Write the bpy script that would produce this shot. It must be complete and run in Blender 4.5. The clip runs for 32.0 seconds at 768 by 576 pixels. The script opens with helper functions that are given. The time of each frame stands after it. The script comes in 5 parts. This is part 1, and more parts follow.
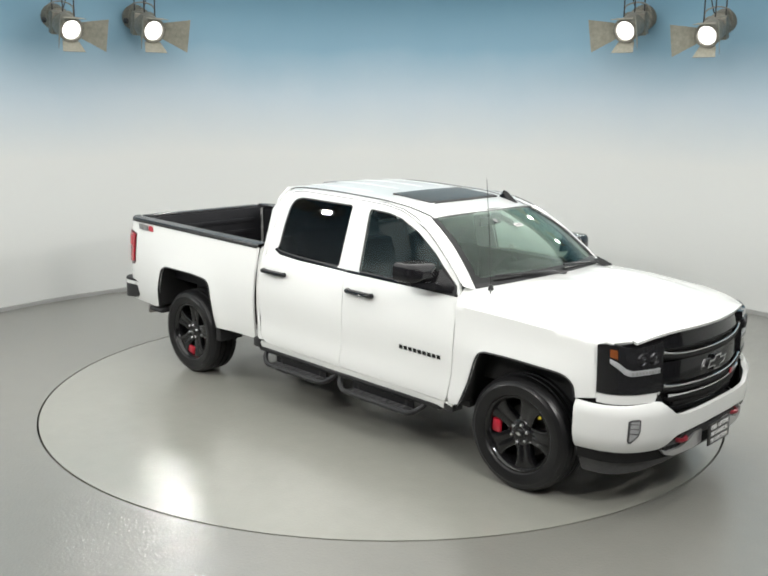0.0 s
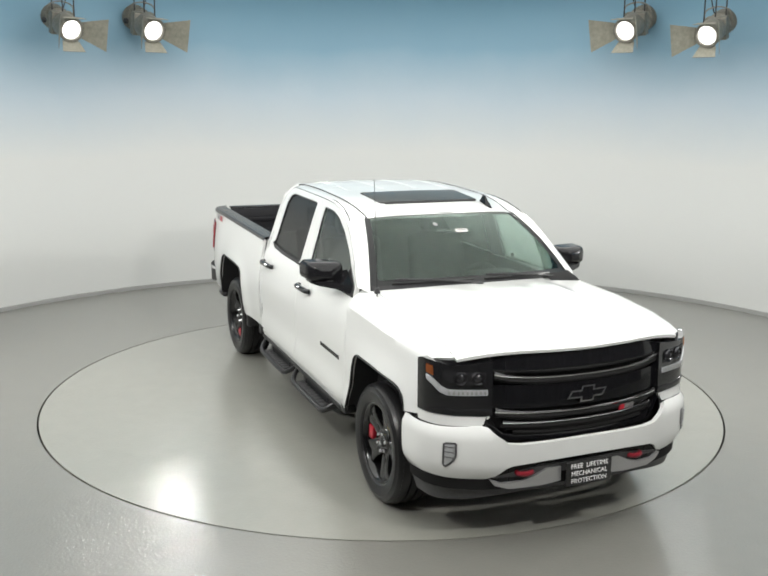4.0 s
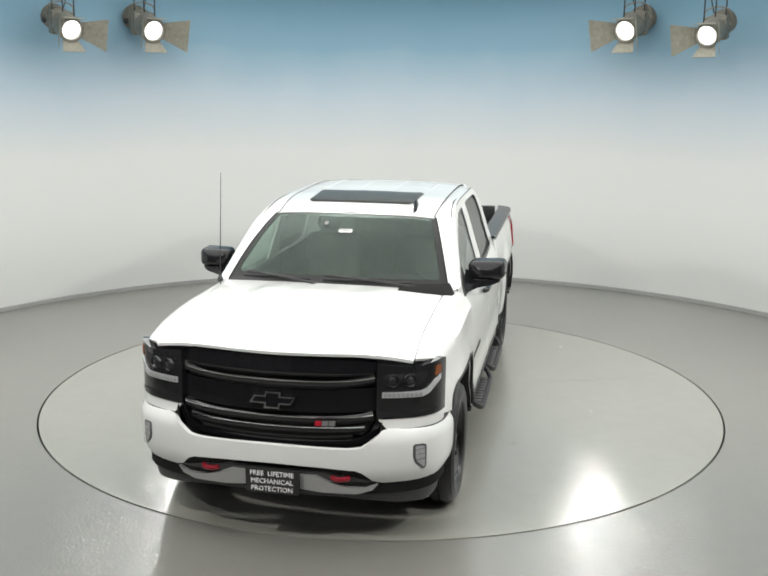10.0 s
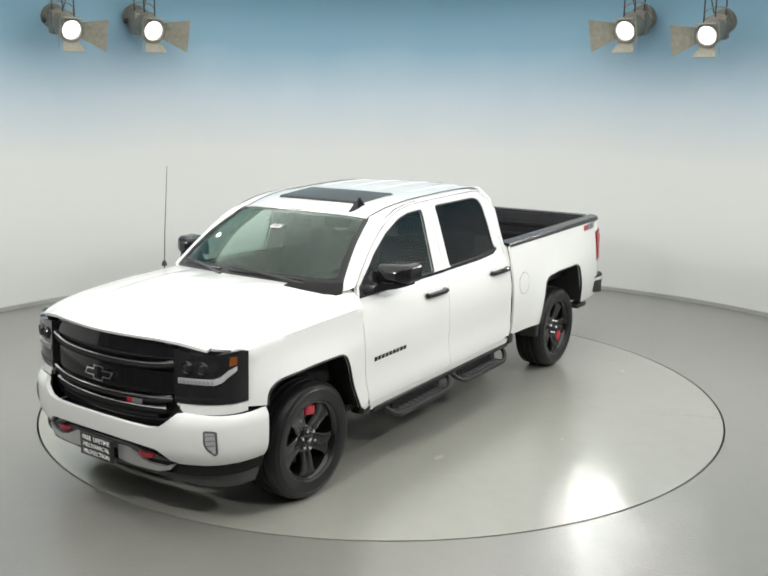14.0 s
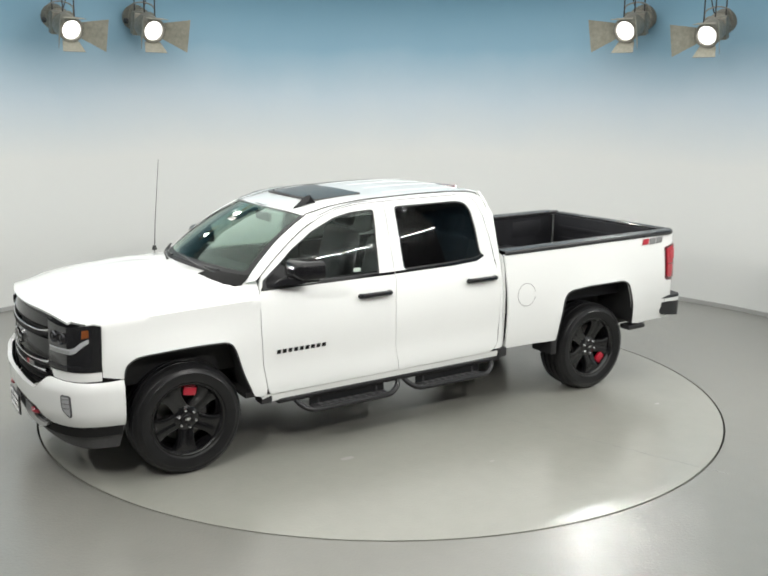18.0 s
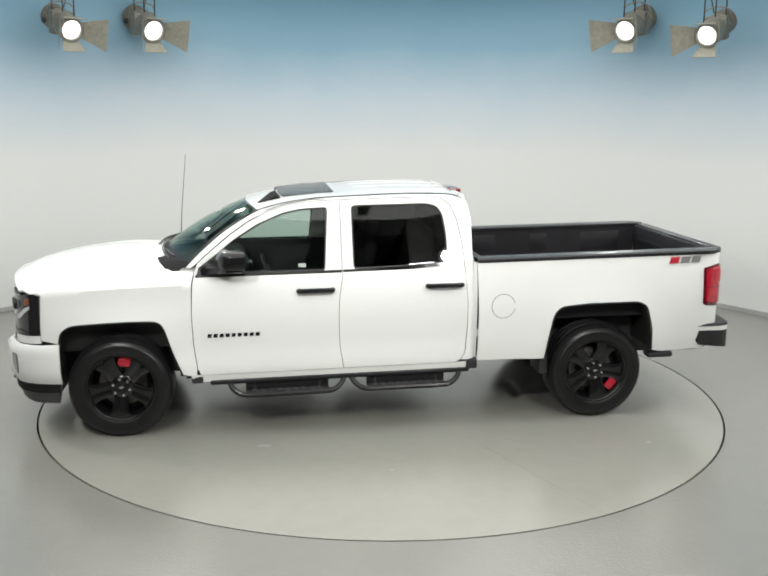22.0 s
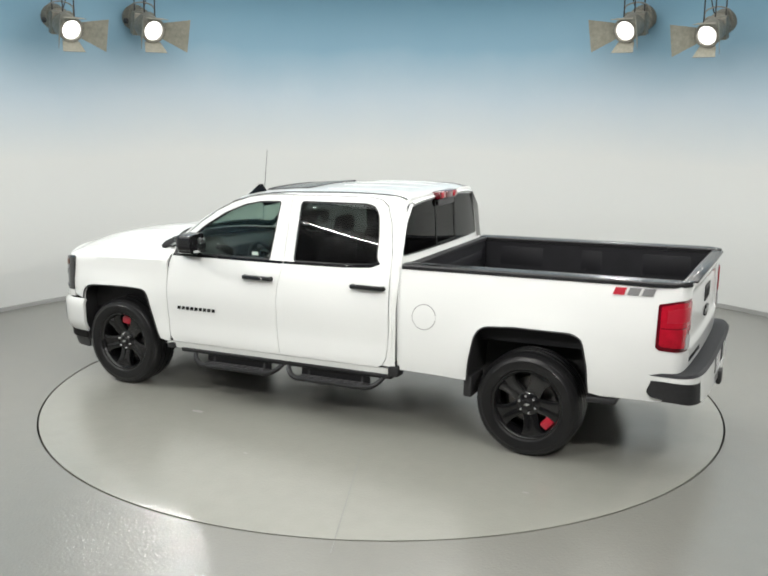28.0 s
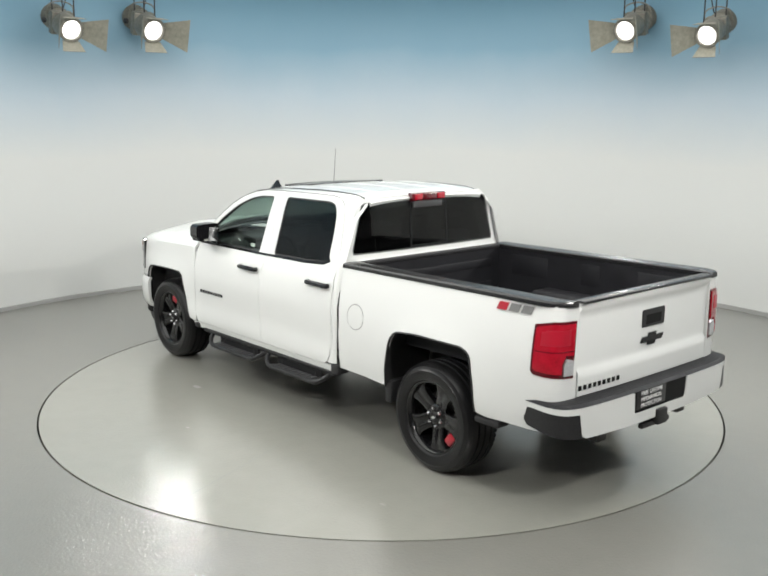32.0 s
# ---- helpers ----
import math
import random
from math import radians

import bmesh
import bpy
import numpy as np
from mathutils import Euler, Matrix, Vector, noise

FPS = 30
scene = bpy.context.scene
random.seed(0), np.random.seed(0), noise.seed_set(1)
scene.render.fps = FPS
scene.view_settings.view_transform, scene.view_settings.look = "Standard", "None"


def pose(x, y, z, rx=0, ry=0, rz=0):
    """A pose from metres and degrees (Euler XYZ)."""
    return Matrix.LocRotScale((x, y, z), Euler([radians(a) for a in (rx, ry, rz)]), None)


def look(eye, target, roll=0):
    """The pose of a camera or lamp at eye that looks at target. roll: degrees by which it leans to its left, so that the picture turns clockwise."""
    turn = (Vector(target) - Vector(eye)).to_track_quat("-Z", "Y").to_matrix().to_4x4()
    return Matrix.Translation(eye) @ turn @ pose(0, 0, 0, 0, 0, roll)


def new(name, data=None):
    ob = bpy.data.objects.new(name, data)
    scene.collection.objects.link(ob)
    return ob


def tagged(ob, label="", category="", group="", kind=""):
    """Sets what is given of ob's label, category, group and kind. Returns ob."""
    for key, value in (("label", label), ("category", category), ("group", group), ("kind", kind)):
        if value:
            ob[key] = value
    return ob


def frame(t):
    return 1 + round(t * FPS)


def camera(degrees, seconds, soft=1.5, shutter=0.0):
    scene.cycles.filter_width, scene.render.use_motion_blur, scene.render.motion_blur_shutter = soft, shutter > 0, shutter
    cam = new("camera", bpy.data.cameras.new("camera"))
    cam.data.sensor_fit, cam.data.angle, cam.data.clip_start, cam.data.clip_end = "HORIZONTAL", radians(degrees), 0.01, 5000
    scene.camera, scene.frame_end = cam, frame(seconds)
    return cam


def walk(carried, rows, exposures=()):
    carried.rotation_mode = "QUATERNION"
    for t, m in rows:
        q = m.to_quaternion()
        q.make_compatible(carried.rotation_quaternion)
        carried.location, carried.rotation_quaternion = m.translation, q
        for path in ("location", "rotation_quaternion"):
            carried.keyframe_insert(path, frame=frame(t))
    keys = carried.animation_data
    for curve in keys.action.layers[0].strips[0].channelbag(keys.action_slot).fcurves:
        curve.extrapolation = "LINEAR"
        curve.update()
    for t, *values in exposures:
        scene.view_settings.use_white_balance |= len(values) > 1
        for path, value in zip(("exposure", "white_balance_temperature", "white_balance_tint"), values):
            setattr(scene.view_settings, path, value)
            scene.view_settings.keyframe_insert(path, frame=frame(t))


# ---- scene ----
cam = camera(45.72, 32.0, soft=1.9)
EYE = Vector((0.0, -8.108, 2.626))
AIM = EYE + Vector((math.sin(radians(0.0866)) * math.cos(radians(11.658)), math.cos(radians(0.0866)) * math.cos(radians(11.658)), -math.sin(radians(11.658))))
walk(cam, [(0.0, look(EYE, AIM, 0.597)), (32.0, look(EYE, AIM, 0.597))], exposures=[(0.0, 0.0), (32.0, 0.0)])

# ---- light ----
world = bpy.data.worlds.new("world")
scene.world = world
world.use_nodes = True
world.node_tree.nodes["Background"].inputs[0].default_value = (0.75, 0.8, 0.85, 1)
world.node_tree.nodes["Background"].inputs[1].default_value = 0.05


def lamp(name, kind, m, energy, size=1.0, colour=(1, 1, 1), shape="DISK", spread=180):
    d = bpy.data.lights.new(name, kind)
    d.energy, d.color = energy, colour
    if kind == "AREA":
        d.shape, d.size, d.spread = shape, size, radians(spread)
    ob = new(name, d)
    ob.matrix_world = m
    return ob


CEIL = 4.7
lamp("ceiling_light_glow", "AREA", look((0.13, -0.24, CEIL - 0.16), (0.13, -0.24, 0)), 318, 11.0, (0.97, 0.99, 0.955))

# ---- materials ----


def mat(name, colour, rough=0.5, metal=0.0, coat=0.0, spec=0.5, emit=None, strength=0.0):
    m = bpy.data.materials.new(name)
    m.use_nodes = True
    b = m.node_tree.nodes["Principled BSDF"]
    b.inputs["Base Color"].default_value = (*colour, 1)
    b.inputs["Roughness"].default_value = rough
    b.inputs["Metallic"].default_value = metal
    b.inputs["Coat Weight"].default_value = coat
    b.inputs["Coat Roughness"].default_value = 0.04
    b.inputs["Specular IOR Level"].default_value = spec
    if emit:
        b.inputs["Emission Color"].default_value = (*emit, 1)
        b.inputs["Emission Strength"].default_value = strength
    return m


def grain(m, scale, amount, bump=0.0, dist=0.002, rough=0.0, big=None, detail=4.0):
    """Colour variation at two scales, bump and roughness variation on a material."""
    nt = m.node_tree
    b = nt.nodes["Principled BSDF"]
    tc = nt.nodes.new("ShaderNodeTexCoord")
    fine = nt.nodes.new("ShaderNodeTexNoise")
    fine.inputs["Scale"].default_value, fine.inputs["Detail"].default_value = scale, detail
    nt.links.new(tc.outputs["Object"], fine.inputs["Vector"])
    wide = nt.nodes.new("ShaderNodeTexNoise")
    wide.inputs["Scale"].default_value, wide.inputs["Detail"].default_value = big or scale / 12, 3
    nt.links.new(tc.outputs["Object"], wide.inputs["Vector"])
    add = nt.nodes.new("ShaderNodeMath")
    add.operation = "ADD"
    nt.links.new(fine.outputs["Fac"], add.inputs[0])
    nt.links.new(wide.outputs["Fac"], add.inputs[1])
    span = nt.nodes.new("ShaderNodeMapRange")
    span.inputs["From Min"].default_value, span.inputs["From Max"].default_value = 0.6, 1.4
    span.inputs["To Min"].default_value, span.inputs["To Max"].default_value = 1 - amount, 1 + amount
    nt.links.new(add.outputs[0], span.inputs["Value"])
    c = tuple(b.inputs["Base Color"].default_value)
    mix = nt.nodes.new("ShaderNodeVectorMath")
    mix.operation = "SCALE"
    mix.inputs[0].default_value = c[:3]
    nt.links.new(span.outputs[0], mix.inputs["Scale"])
    nt.links.new(mix.outputs[0], b.inputs["Base Color"])
    if bump:
        bp = nt.nodes.new("ShaderNodeBump")
        bp.inputs["Strength"].default_value, bp.inputs["Distance"].default_value = bump, dist
        nt.links.new(fine.outputs["Fac"], bp.inputs["Height"])
        nt.links.new(bp.outputs[0], b.inputs["Normal"])
    if rough:
        r = b.inputs["Roughness"].default_value
        rr = nt.nodes.new("ShaderNodeMapRange")
        rr.inputs["To Min"].default_value, rr.inputs["To Max"].default_value = r - rough, r + rough
        nt.links.new(wide.outputs["Fac"], rr.inputs["Value"])
        nt.links.new(rr.outputs[0], b.inputs["Roughness"])
    return m


def glass(name, colour, through_colour, rough=0.0):
    """Thin automotive glass: a clear gloss over a tinted see-through sheet."""
    m = bpy.data.materials.new(name)
    m.use_nodes = True
    nt = m.node_tree
    nt.nodes.remove(nt.nodes["Principled BSDF"])
    out = nt.nodes["Material Output"]
    tr = nt.nodes.new("ShaderNodeBsdfTransparent")
    tr.inputs[0].default_value = (*through_colour, 1)
    gl = nt.nodes.new("ShaderNodeBsdfGlossy")
    gl.inputs[0].default_value = (*colour, 1)
    gl.inputs["Roughness"].default_value = rough
    facing = nt.nodes.new("ShaderNodeLayerWeight")
    fifth = nt.nodes.new("ShaderNodeMath")
    fifth.operation, fifth.inputs[1].default_value = "POWER", 5.0
    nt.links.new(facing.outputs["Facing"], fifth.inputs[0])
    fr = nt.nodes.new("ShaderNodeMath")
    fr.operation, fr.inputs[1].default_value, fr.inputs[2].default_value = "MULTIPLY_ADD", 0.75, 0.03
    nt.links.new(fifth.outputs[0], fr.inputs[0])
    mx = nt.nodes.new("ShaderNodeMixShader")
    nt.links.new(fr.outputs[0], mx.inputs[0])
    nt.links.new(tr.outputs[0], mx.inputs[1])
    nt.links.new(gl.outputs[0], mx.inputs[2])
    nt.links.new(mx.outputs[0], out.inputs[0])
    return m


WHITE = grain(mat("white_paint", (0.645, 0.655, 0.64), 0.28, coat=1.0, spec=0.2), 900, 0.012, 0.02, 0.0003, big=1.5)
GLOSSBLACK = grain(mat("gloss_black", (0.006, 0.006, 0.007), 0.06, coat=0.1, spec=0.3), 400, 0.2)
PLASTIC = grain(mat("black_plastic", (0.018, 0.018, 0.019), 0.5, spec=0.35), 500, 0.25, 0.15, 0.0006)
LINER = grain(mat("bed_liner", (0.010, 0.010, 0.012), 0.55, spec=0.25), 260, 0.35, 0.5, 0.002, big=6)
JAMB = mat("dark_gap", (0.012, 0.012, 0.012), 0.7, spec=0.1)
RUBBER = grain(mat("tyre_rubber", (0.0085, 0.0085, 0.009), 0.33, spec=0.3), 300, 0.3, 0.2, 0.001, big=9)
RIM = grain(mat("satin_black_rim", (0.005, 0.005, 0.0055), 0.14, coat=0.2, spec=0.4), 200, 0.2)
CHROME = grain(mat("chrome", (0.75, 0.75, 0.76), 0.12, 1.0), 60, 0.05)
DARKCHROME = grain(mat("dark_chrome", (0.6, 0.6, 0.61), 0.14, 1.0), 60, 0.1)
SILVER = grain(mat("silver_skid_paint", (0.42, 0.42, 0.42), 0.3, 0.6, coat=0.4), 300, 0.05)
RED = grain(mat("red_paint", (0.34, 0.006, 0.02), 0.35, coat=0.4), 200, 0.1)
HOOK = grain(mat("dull_red_hook", (0.2, 0.006, 0.016), 0.4, coat=0.3), 200, 0.15)
REDLENS = grain(mat("red_lens", (0.34, 0.006, 0.018), 0.12, coat=1.0), 120, 0.3, big=14)
REDDARK = grain(mat("dark_red_lens", (0.09, 0.003, 0.008), 0.15, coat=1.0), 160, 0.3)
AMBER = grain(mat("amber_lens", (0.17, 0.05, 0.014), 0.2, coat=0.6), 160, 0.15)
CLEARLENS = grain(mat("clear_lens", (0.45, 0.46, 0.47), 0.2, 0.3, coat=0.8), 90, 0.25)
LAMPGREY = grain(mat("lamp_bezel", (0.1, 0.1, 0.105), 0.3, 0.5), 90, 0.25)
SMOKE = grain(mat("smoked_lamp", (0.010, 0.010, 0.011), 0.07, coat=0.8), 60, 0.2)
GREY = grain(mat("grey_badge", (0.2, 0.2, 0.2), 0.35, 0.4), 200, 0.1)
DARKGREY = grain(mat("dark_grey_plastic", (0.045, 0.045, 0.046), 0.55), 500, 0.2, 0.15, 0.0005)
STEEL = grain(mat("dull_steel", (0.22, 0.21, 0.2), 0.45, 0.8), 90, 0.2)
FRAME = grain(mat("chassis_black", (0.015, 0.015, 0.015), 0.6), 60, 0.3)
CLOTH = grain(mat("dark_seat_leather", (0.016, 0.016, 0.017), 0.55), 60, 0.2)
DASH = grain(mat("dashboard_vinyl", (0.014, 0.014, 0.015), 0.6, spec=0.2), 400, 0.2, 0.2, 0.0005)
HEADLINER = grain(mat("headliner", (0.14, 0.135, 0.125), 0.9), 400, 0.1)
SIGNBLACK = grain(mat("sign_black", (0.018, 0.018, 0.018), 0.35), 200, 0.2)
SIGNWHITE = mat("sign_lettering", (0.8, 0.8, 0.8), 0.5)
PAPER = grain(mat("sticker_paper", (0.75, 0.75, 0.72), 0.6), 300, 0.05)
YELLOW = mat("yellow_tag", (0.7, 0.6, 0.05), 0.5)
GLASS = glass("windscreen_glass", (0.85, 0.95, 0.9), (0.70, 0.775, 0.735))
TINT = glass("tinted_glass", (1, 1, 1), (0.3, 0.31, 0.31))
RTINT = glass("rear_tinted_glass", (1, 1, 1), (0.2, 0.205, 0.205))
CAP = grain(mat("mirror_cap_black", (0.008, 0.008, 0.009), 0.16, spec=0.35), 300, 0.2)
RAIL = grain(mat("rail_cap_black", (0.012, 0.012, 0.013), 0.26, spec=0.5), 300, 0.25, 0.08, 0.0005)
LAMPDARK = grain(mat("lamp_reflector_dark", (0.05, 0.05, 0.054), 0.16, 0.7), 90, 0.3)
STEPBLACK = grain(mat("step_black", (0.011, 0.011, 0.012), 0.35, spec=0.3), 300, 0.2)
FRIT = grain(mat("frit_black", (0.012, 0.013, 0.013), 0.3, spec=0.25), 200, 0.1)


def floor_material(name, seed, peel_depth, shiny, tone):
    """Grey epoxy, faintly clouded, under a clear coat with a fine orange peel."""
    m = grain(mat(name, (tone, tone * 0.995, tone * 0.885), 0.5, coat=1.0, spec=0.2), 7, 0.045, 0.0, big=0.9, detail=6.0)
    nt = m.node_tree
    b = nt.nodes["Principled BSDF"]
    tc = nt.nodes.new("ShaderNodeTexCoord")
    off = nt.nodes.new("ShaderNodeMapping")
    off.inputs["Location"].default_value = (seed, seed * 2, 0)
    nt.links.new(tc.outputs["Object"], off.inputs["Vector"])
    peel = nt.nodes.new("ShaderNodeTexNoise")
    peel.inputs["Scale"].default_value, peel.inputs["Detail"].default_value = 48, 2
    nt.links.new(off.outputs[0], peel.inputs["Vector"])
    bp = nt.nodes.new("ShaderNodeBump")
    bp.inputs["Strength"].default_value, bp.inputs["Distance"].default_value = peel_depth, 0.003
    nt.links.new(peel.outputs["Fac"], bp.inputs["Height"])
    nt.links.new(bp.outputs[0], b.inputs["Coat Normal"])
    b.inputs["Coat IOR"].default_value = 1.75
    # the coat is worn duller in patches
    worn = nt.nodes.new("ShaderNodeTexNoise")
    worn.inputs["Scale"].default_value, worn.inputs["Detail"].default_value = 3.5, 4
    nt.links.new(off.outputs[0], worn.inputs["Vector"])
    dull = nt.nodes.new("ShaderNodeMapRange")
    dull.inputs["From Min"].default_value, dull.inputs["From Max"].default_value = 0.4, 0.65
    dull.inputs["To Min"].default_value, dull.inputs["To Max"].default_value = shiny, shiny + 0.08
    nt.links.new(worn.outputs["Fac"], dull.inputs["Value"])
    nt.links.new(dull.outputs[0], b.inputs["Coat Roughness"])
    return m


# deck paler than the floor: the dimming away from centre is put into tone
FLOOR = floor_material("grey_epoxy_floor", 3.0, 1.0, 0.09, 0.173)
TABLE = floor_material("grey_epoxy_turntable", 7.0, 0.7, 0.09, 0.246)


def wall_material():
    """White cyclorama paint; blue cove light painted into its top, a soft uneven fade."""
    m = grain(mat("cyclorama_painted_cove_light", (0.578, 0.584, 0.568), 0.7), 60, 0.01, 0.1, 0.001, big=0.6)
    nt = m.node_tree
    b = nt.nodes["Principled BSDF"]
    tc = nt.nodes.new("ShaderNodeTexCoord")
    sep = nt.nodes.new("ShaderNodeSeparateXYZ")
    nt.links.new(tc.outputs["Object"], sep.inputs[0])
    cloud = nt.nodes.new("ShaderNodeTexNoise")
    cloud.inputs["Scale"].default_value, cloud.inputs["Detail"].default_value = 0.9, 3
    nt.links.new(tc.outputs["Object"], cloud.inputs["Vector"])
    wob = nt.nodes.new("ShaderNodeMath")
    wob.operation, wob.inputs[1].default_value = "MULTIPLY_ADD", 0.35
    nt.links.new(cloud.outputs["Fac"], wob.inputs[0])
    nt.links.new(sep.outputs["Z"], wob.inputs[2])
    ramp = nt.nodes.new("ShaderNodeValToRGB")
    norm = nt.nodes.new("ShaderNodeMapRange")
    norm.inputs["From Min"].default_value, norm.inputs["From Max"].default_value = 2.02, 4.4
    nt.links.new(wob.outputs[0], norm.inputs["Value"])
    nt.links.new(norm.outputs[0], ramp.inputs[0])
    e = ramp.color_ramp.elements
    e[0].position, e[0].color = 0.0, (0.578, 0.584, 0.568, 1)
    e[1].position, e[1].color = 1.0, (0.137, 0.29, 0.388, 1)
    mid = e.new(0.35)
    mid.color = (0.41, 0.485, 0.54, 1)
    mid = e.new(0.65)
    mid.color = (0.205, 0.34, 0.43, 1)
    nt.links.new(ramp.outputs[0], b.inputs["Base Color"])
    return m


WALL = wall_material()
CEILING = grain(mat("ceiling_paint", (0.5, 0.51, 0.51), 0.85), 40, 0.03)
ALCOVE = grain(mat("alcove_grey_paint", (0.07, 0.07, 0.072), 0.8), 40, 0.05)
LAMPMETAL = grain(mat("stage_lamp_grey", (0.2, 0.19, 0.16), 0.5, 0.3), 26, 0.45, 0.1, 0.001)
FLAP = grain(mat("barn_door_grey", (0.25, 0.24, 0.195), 0.6, 0.1), 22, 0.3)
LENS = mat("lamp_lens_glow", (1, 1, 1), 0.3, emit=(1, 0.98, 0.94), strength=2.2)
CABLE = mat("black_cable", (0.02, 0.02, 0.02), 0.6)
BASEGREY = grain(mat("baseboard_grey", (0.3, 0.3, 0.29), 0.6), 60, 0.05)

# ---- mesh helpers: a shape is (vertices, faces) ----


def join(*shapes):
    vs, fs, n = [], [], 0
    for v, f in shapes:
        vs.extend(tuple(p) for p in v)
        fs.extend(tuple(i + n for i in q) for q in f)
        n += len(v)
    return vs, fs


def moved(shape, m):
    return [tuple(m @ Vector(p)) for p in shape[0]], shape[1]


def mirrored(shape):
    return [(p[0], -p[1], p[2]) for p in shape[0]], [tuple(reversed(f)) for f in shape[1]]


def box(x0, x1, y0, y1, z0, z1, bevel=0.0, segments=2):
    bm = bmesh.new()
    bmesh.ops.create_cube(bm, size=1, matrix=Matrix.Translation(((x0 + x1) / 2, (y0 + y1) / 2, (z0 + z1) / 2)) @ Matrix.Diagonal((x1 - x0, y1 - y0, z1 - z0, 1)))
    if bevel:
        bmesh.ops.bevel(bm, geom=bm.edges[:], offset=bevel, segments=segments, affect="EDGES", profile=0.5)
    bm.verts.index_update()
    out = [tuple(v.co) for v in bm.verts], [tuple(v.index for v in f.verts) for f in bm.faces]
    bm.free()
    return out


def smooth_path(points, n=8, closed=False):
    """A Catmull-Rom curve through points."""
    pts = [Vector(p) for p in points]
    k = len(pts)
    out = []
    for i in range(k if closed else k - 1):
        if closed:
            a, b, c, d = (pts[(i + j) % k] for j in (-1, 0, 1, 2))
        else:
            b, c = pts[i], pts[i + 1]
            a = pts[i - 1] if i else b + (b - c)
            d = pts[i + 2] if i + 2 < k else c + (c - b)
        for j in range(n):
            t = j / n
            out.append(0.5 * (2 * b + (c - a) * t + (2 * a - 5 * b + 4 * c - d) * t * t + (3 * b - a - 3 * c + d) * t ** 3))
    if not closed:
        out.append(pts[-1])
    return out


def tube(path, radius, n=8, closed=False, flat=1.0):
    """A round bar along a path; flat squeezes it in height."""
    pts = [Vector(p) for p in path]
    vs, fs, k = [], [], len(pts)
    side = None
    for i, p in enumerate(pts):
        if closed:
            d = (pts[(i + 1) % k] - pts[i - 1]).normalized()
        else:
            d = (pts[min(i + 1, k - 1)] - pts[max(i - 1, 0)]).normalized()
        if side is None:
            side = d.cross(Vector((0, 0, 1)) if abs(d.z) < 0.9 else Vector((1, 0, 0))).normalized()
        else:
            side = (side - d * side.dot(d)).normalized()
        up = side.cross(d).normalized()
        r = radius[i] if isinstance(radius, (list, tuple)) else radius
        for j in range(n):
            a = 2 * math.pi * j / n
            vs.append(tuple(p + side * (r * math.cos(a)) + up * (r * flat * math.sin(a))))
    for i in range(k if closed else k - 1):
        for j in range(n):
            a, b = i * n + j, i * n + (j + 1) % n
            c, d = ((i + 1) % k) * n + (j + 1) % n, ((i + 1) % k) * n + j
            fs.append((a, d, c, b))
    if not closed:
        fs.append(tuple(range(n)))
        fs.append(tuple(reversed(range((k - 1) * n, k * n))))
    return vs, fs


def lathe(profile, n=48, axis="y", closed=False):
    """Turns (radius, height) points about an axis."""
    vs, fs, k = [], [], len(profile)
    for i in range(n):
        a = 2 * math.pi * i / n
        c, s = math.cos(a), math.sin(a)
        for r, h in profile:
            vs.append({"y": (r * c, h, r * s), "z": (r * c, r * s, h), "x": (h, r * c, r * s)}[axis])
    for i in range(n):
        for j in range(k if closed else k - 1):
            a, b = i * k + j, i * k + (j + 1) % k
            c, d = ((i + 1) % n) * k + (j + 1) % k, ((i + 1) % n) * k + j
            fs.append((a, b, c, d))
    return vs, fs


def loft(rows, closed=False):
    """A skin over rows of equally many points."""
    n = len(rows[0])
    vs = [tuple(p) for r in rows for p in r]
    fs = []
    for i in range(len(rows) - 1):
        for j in range(n if closed else n - 1):
            k = (j + 1) % n
            fs.append((i * n + j, i * n + k, (i + 1) * n + k, (i + 1) * n + j))
    return vs, fs


def prism(outline, fn, depth):
    """A flat outline (u, v) laid on a surface fn(u, v, h) and raised by depth."""
    n = len(outline)
    vs = [tuple(fn(u, v, 0)) for u, v in outline] + [tuple(fn(u, v, depth)) for u, v in outline]
    fs = [tuple(range(n - 1, -1, -1)), tuple(range(n, 2 * n))]
    fs += [(i, (i + 1) % n, n + (i + 1) % n, n + i) for i in range(n)]
    return vs, fs


def eased(points, cut, closed=True):
    """Rounds the corners of an outline, each over a length of cut at most."""
    pts = [Vector((a, b)) for a, b in points]
    n = len(pts)
    out = []
    for i, p in enumerate(pts):
        if not closed and i in (0, n - 1):
            out.append(tuple(p))
            continue
        a, b = pts[i - 1], pts[(i + 1) % n]
        u, v = p + (a - p) * min(cut / (a - p).length, 0.45), p + (b - p) * min(cut / (b - p).length, 0.45)
        for t in (0.0, 0.33, 0.67, 1.0):
            out.append(tuple(u * (1 - t) ** 2 + p * (2 * t * (1 - t)) + v * t * t))
    return out


def dense(outline, step):
    out = []
    for i, a in enumerate(outline):
        b = outline[(i + 1) % len(outline)]
        n = max(1, int(math.hypot(b[0] - a[0], b[1] - a[1]) / step + 0.5))
        out += [(a[0] + (b[0] - a[0]) * j / n, a[1] + (b[1] - a[1]) * j / n) for j in range(n)]
    return out


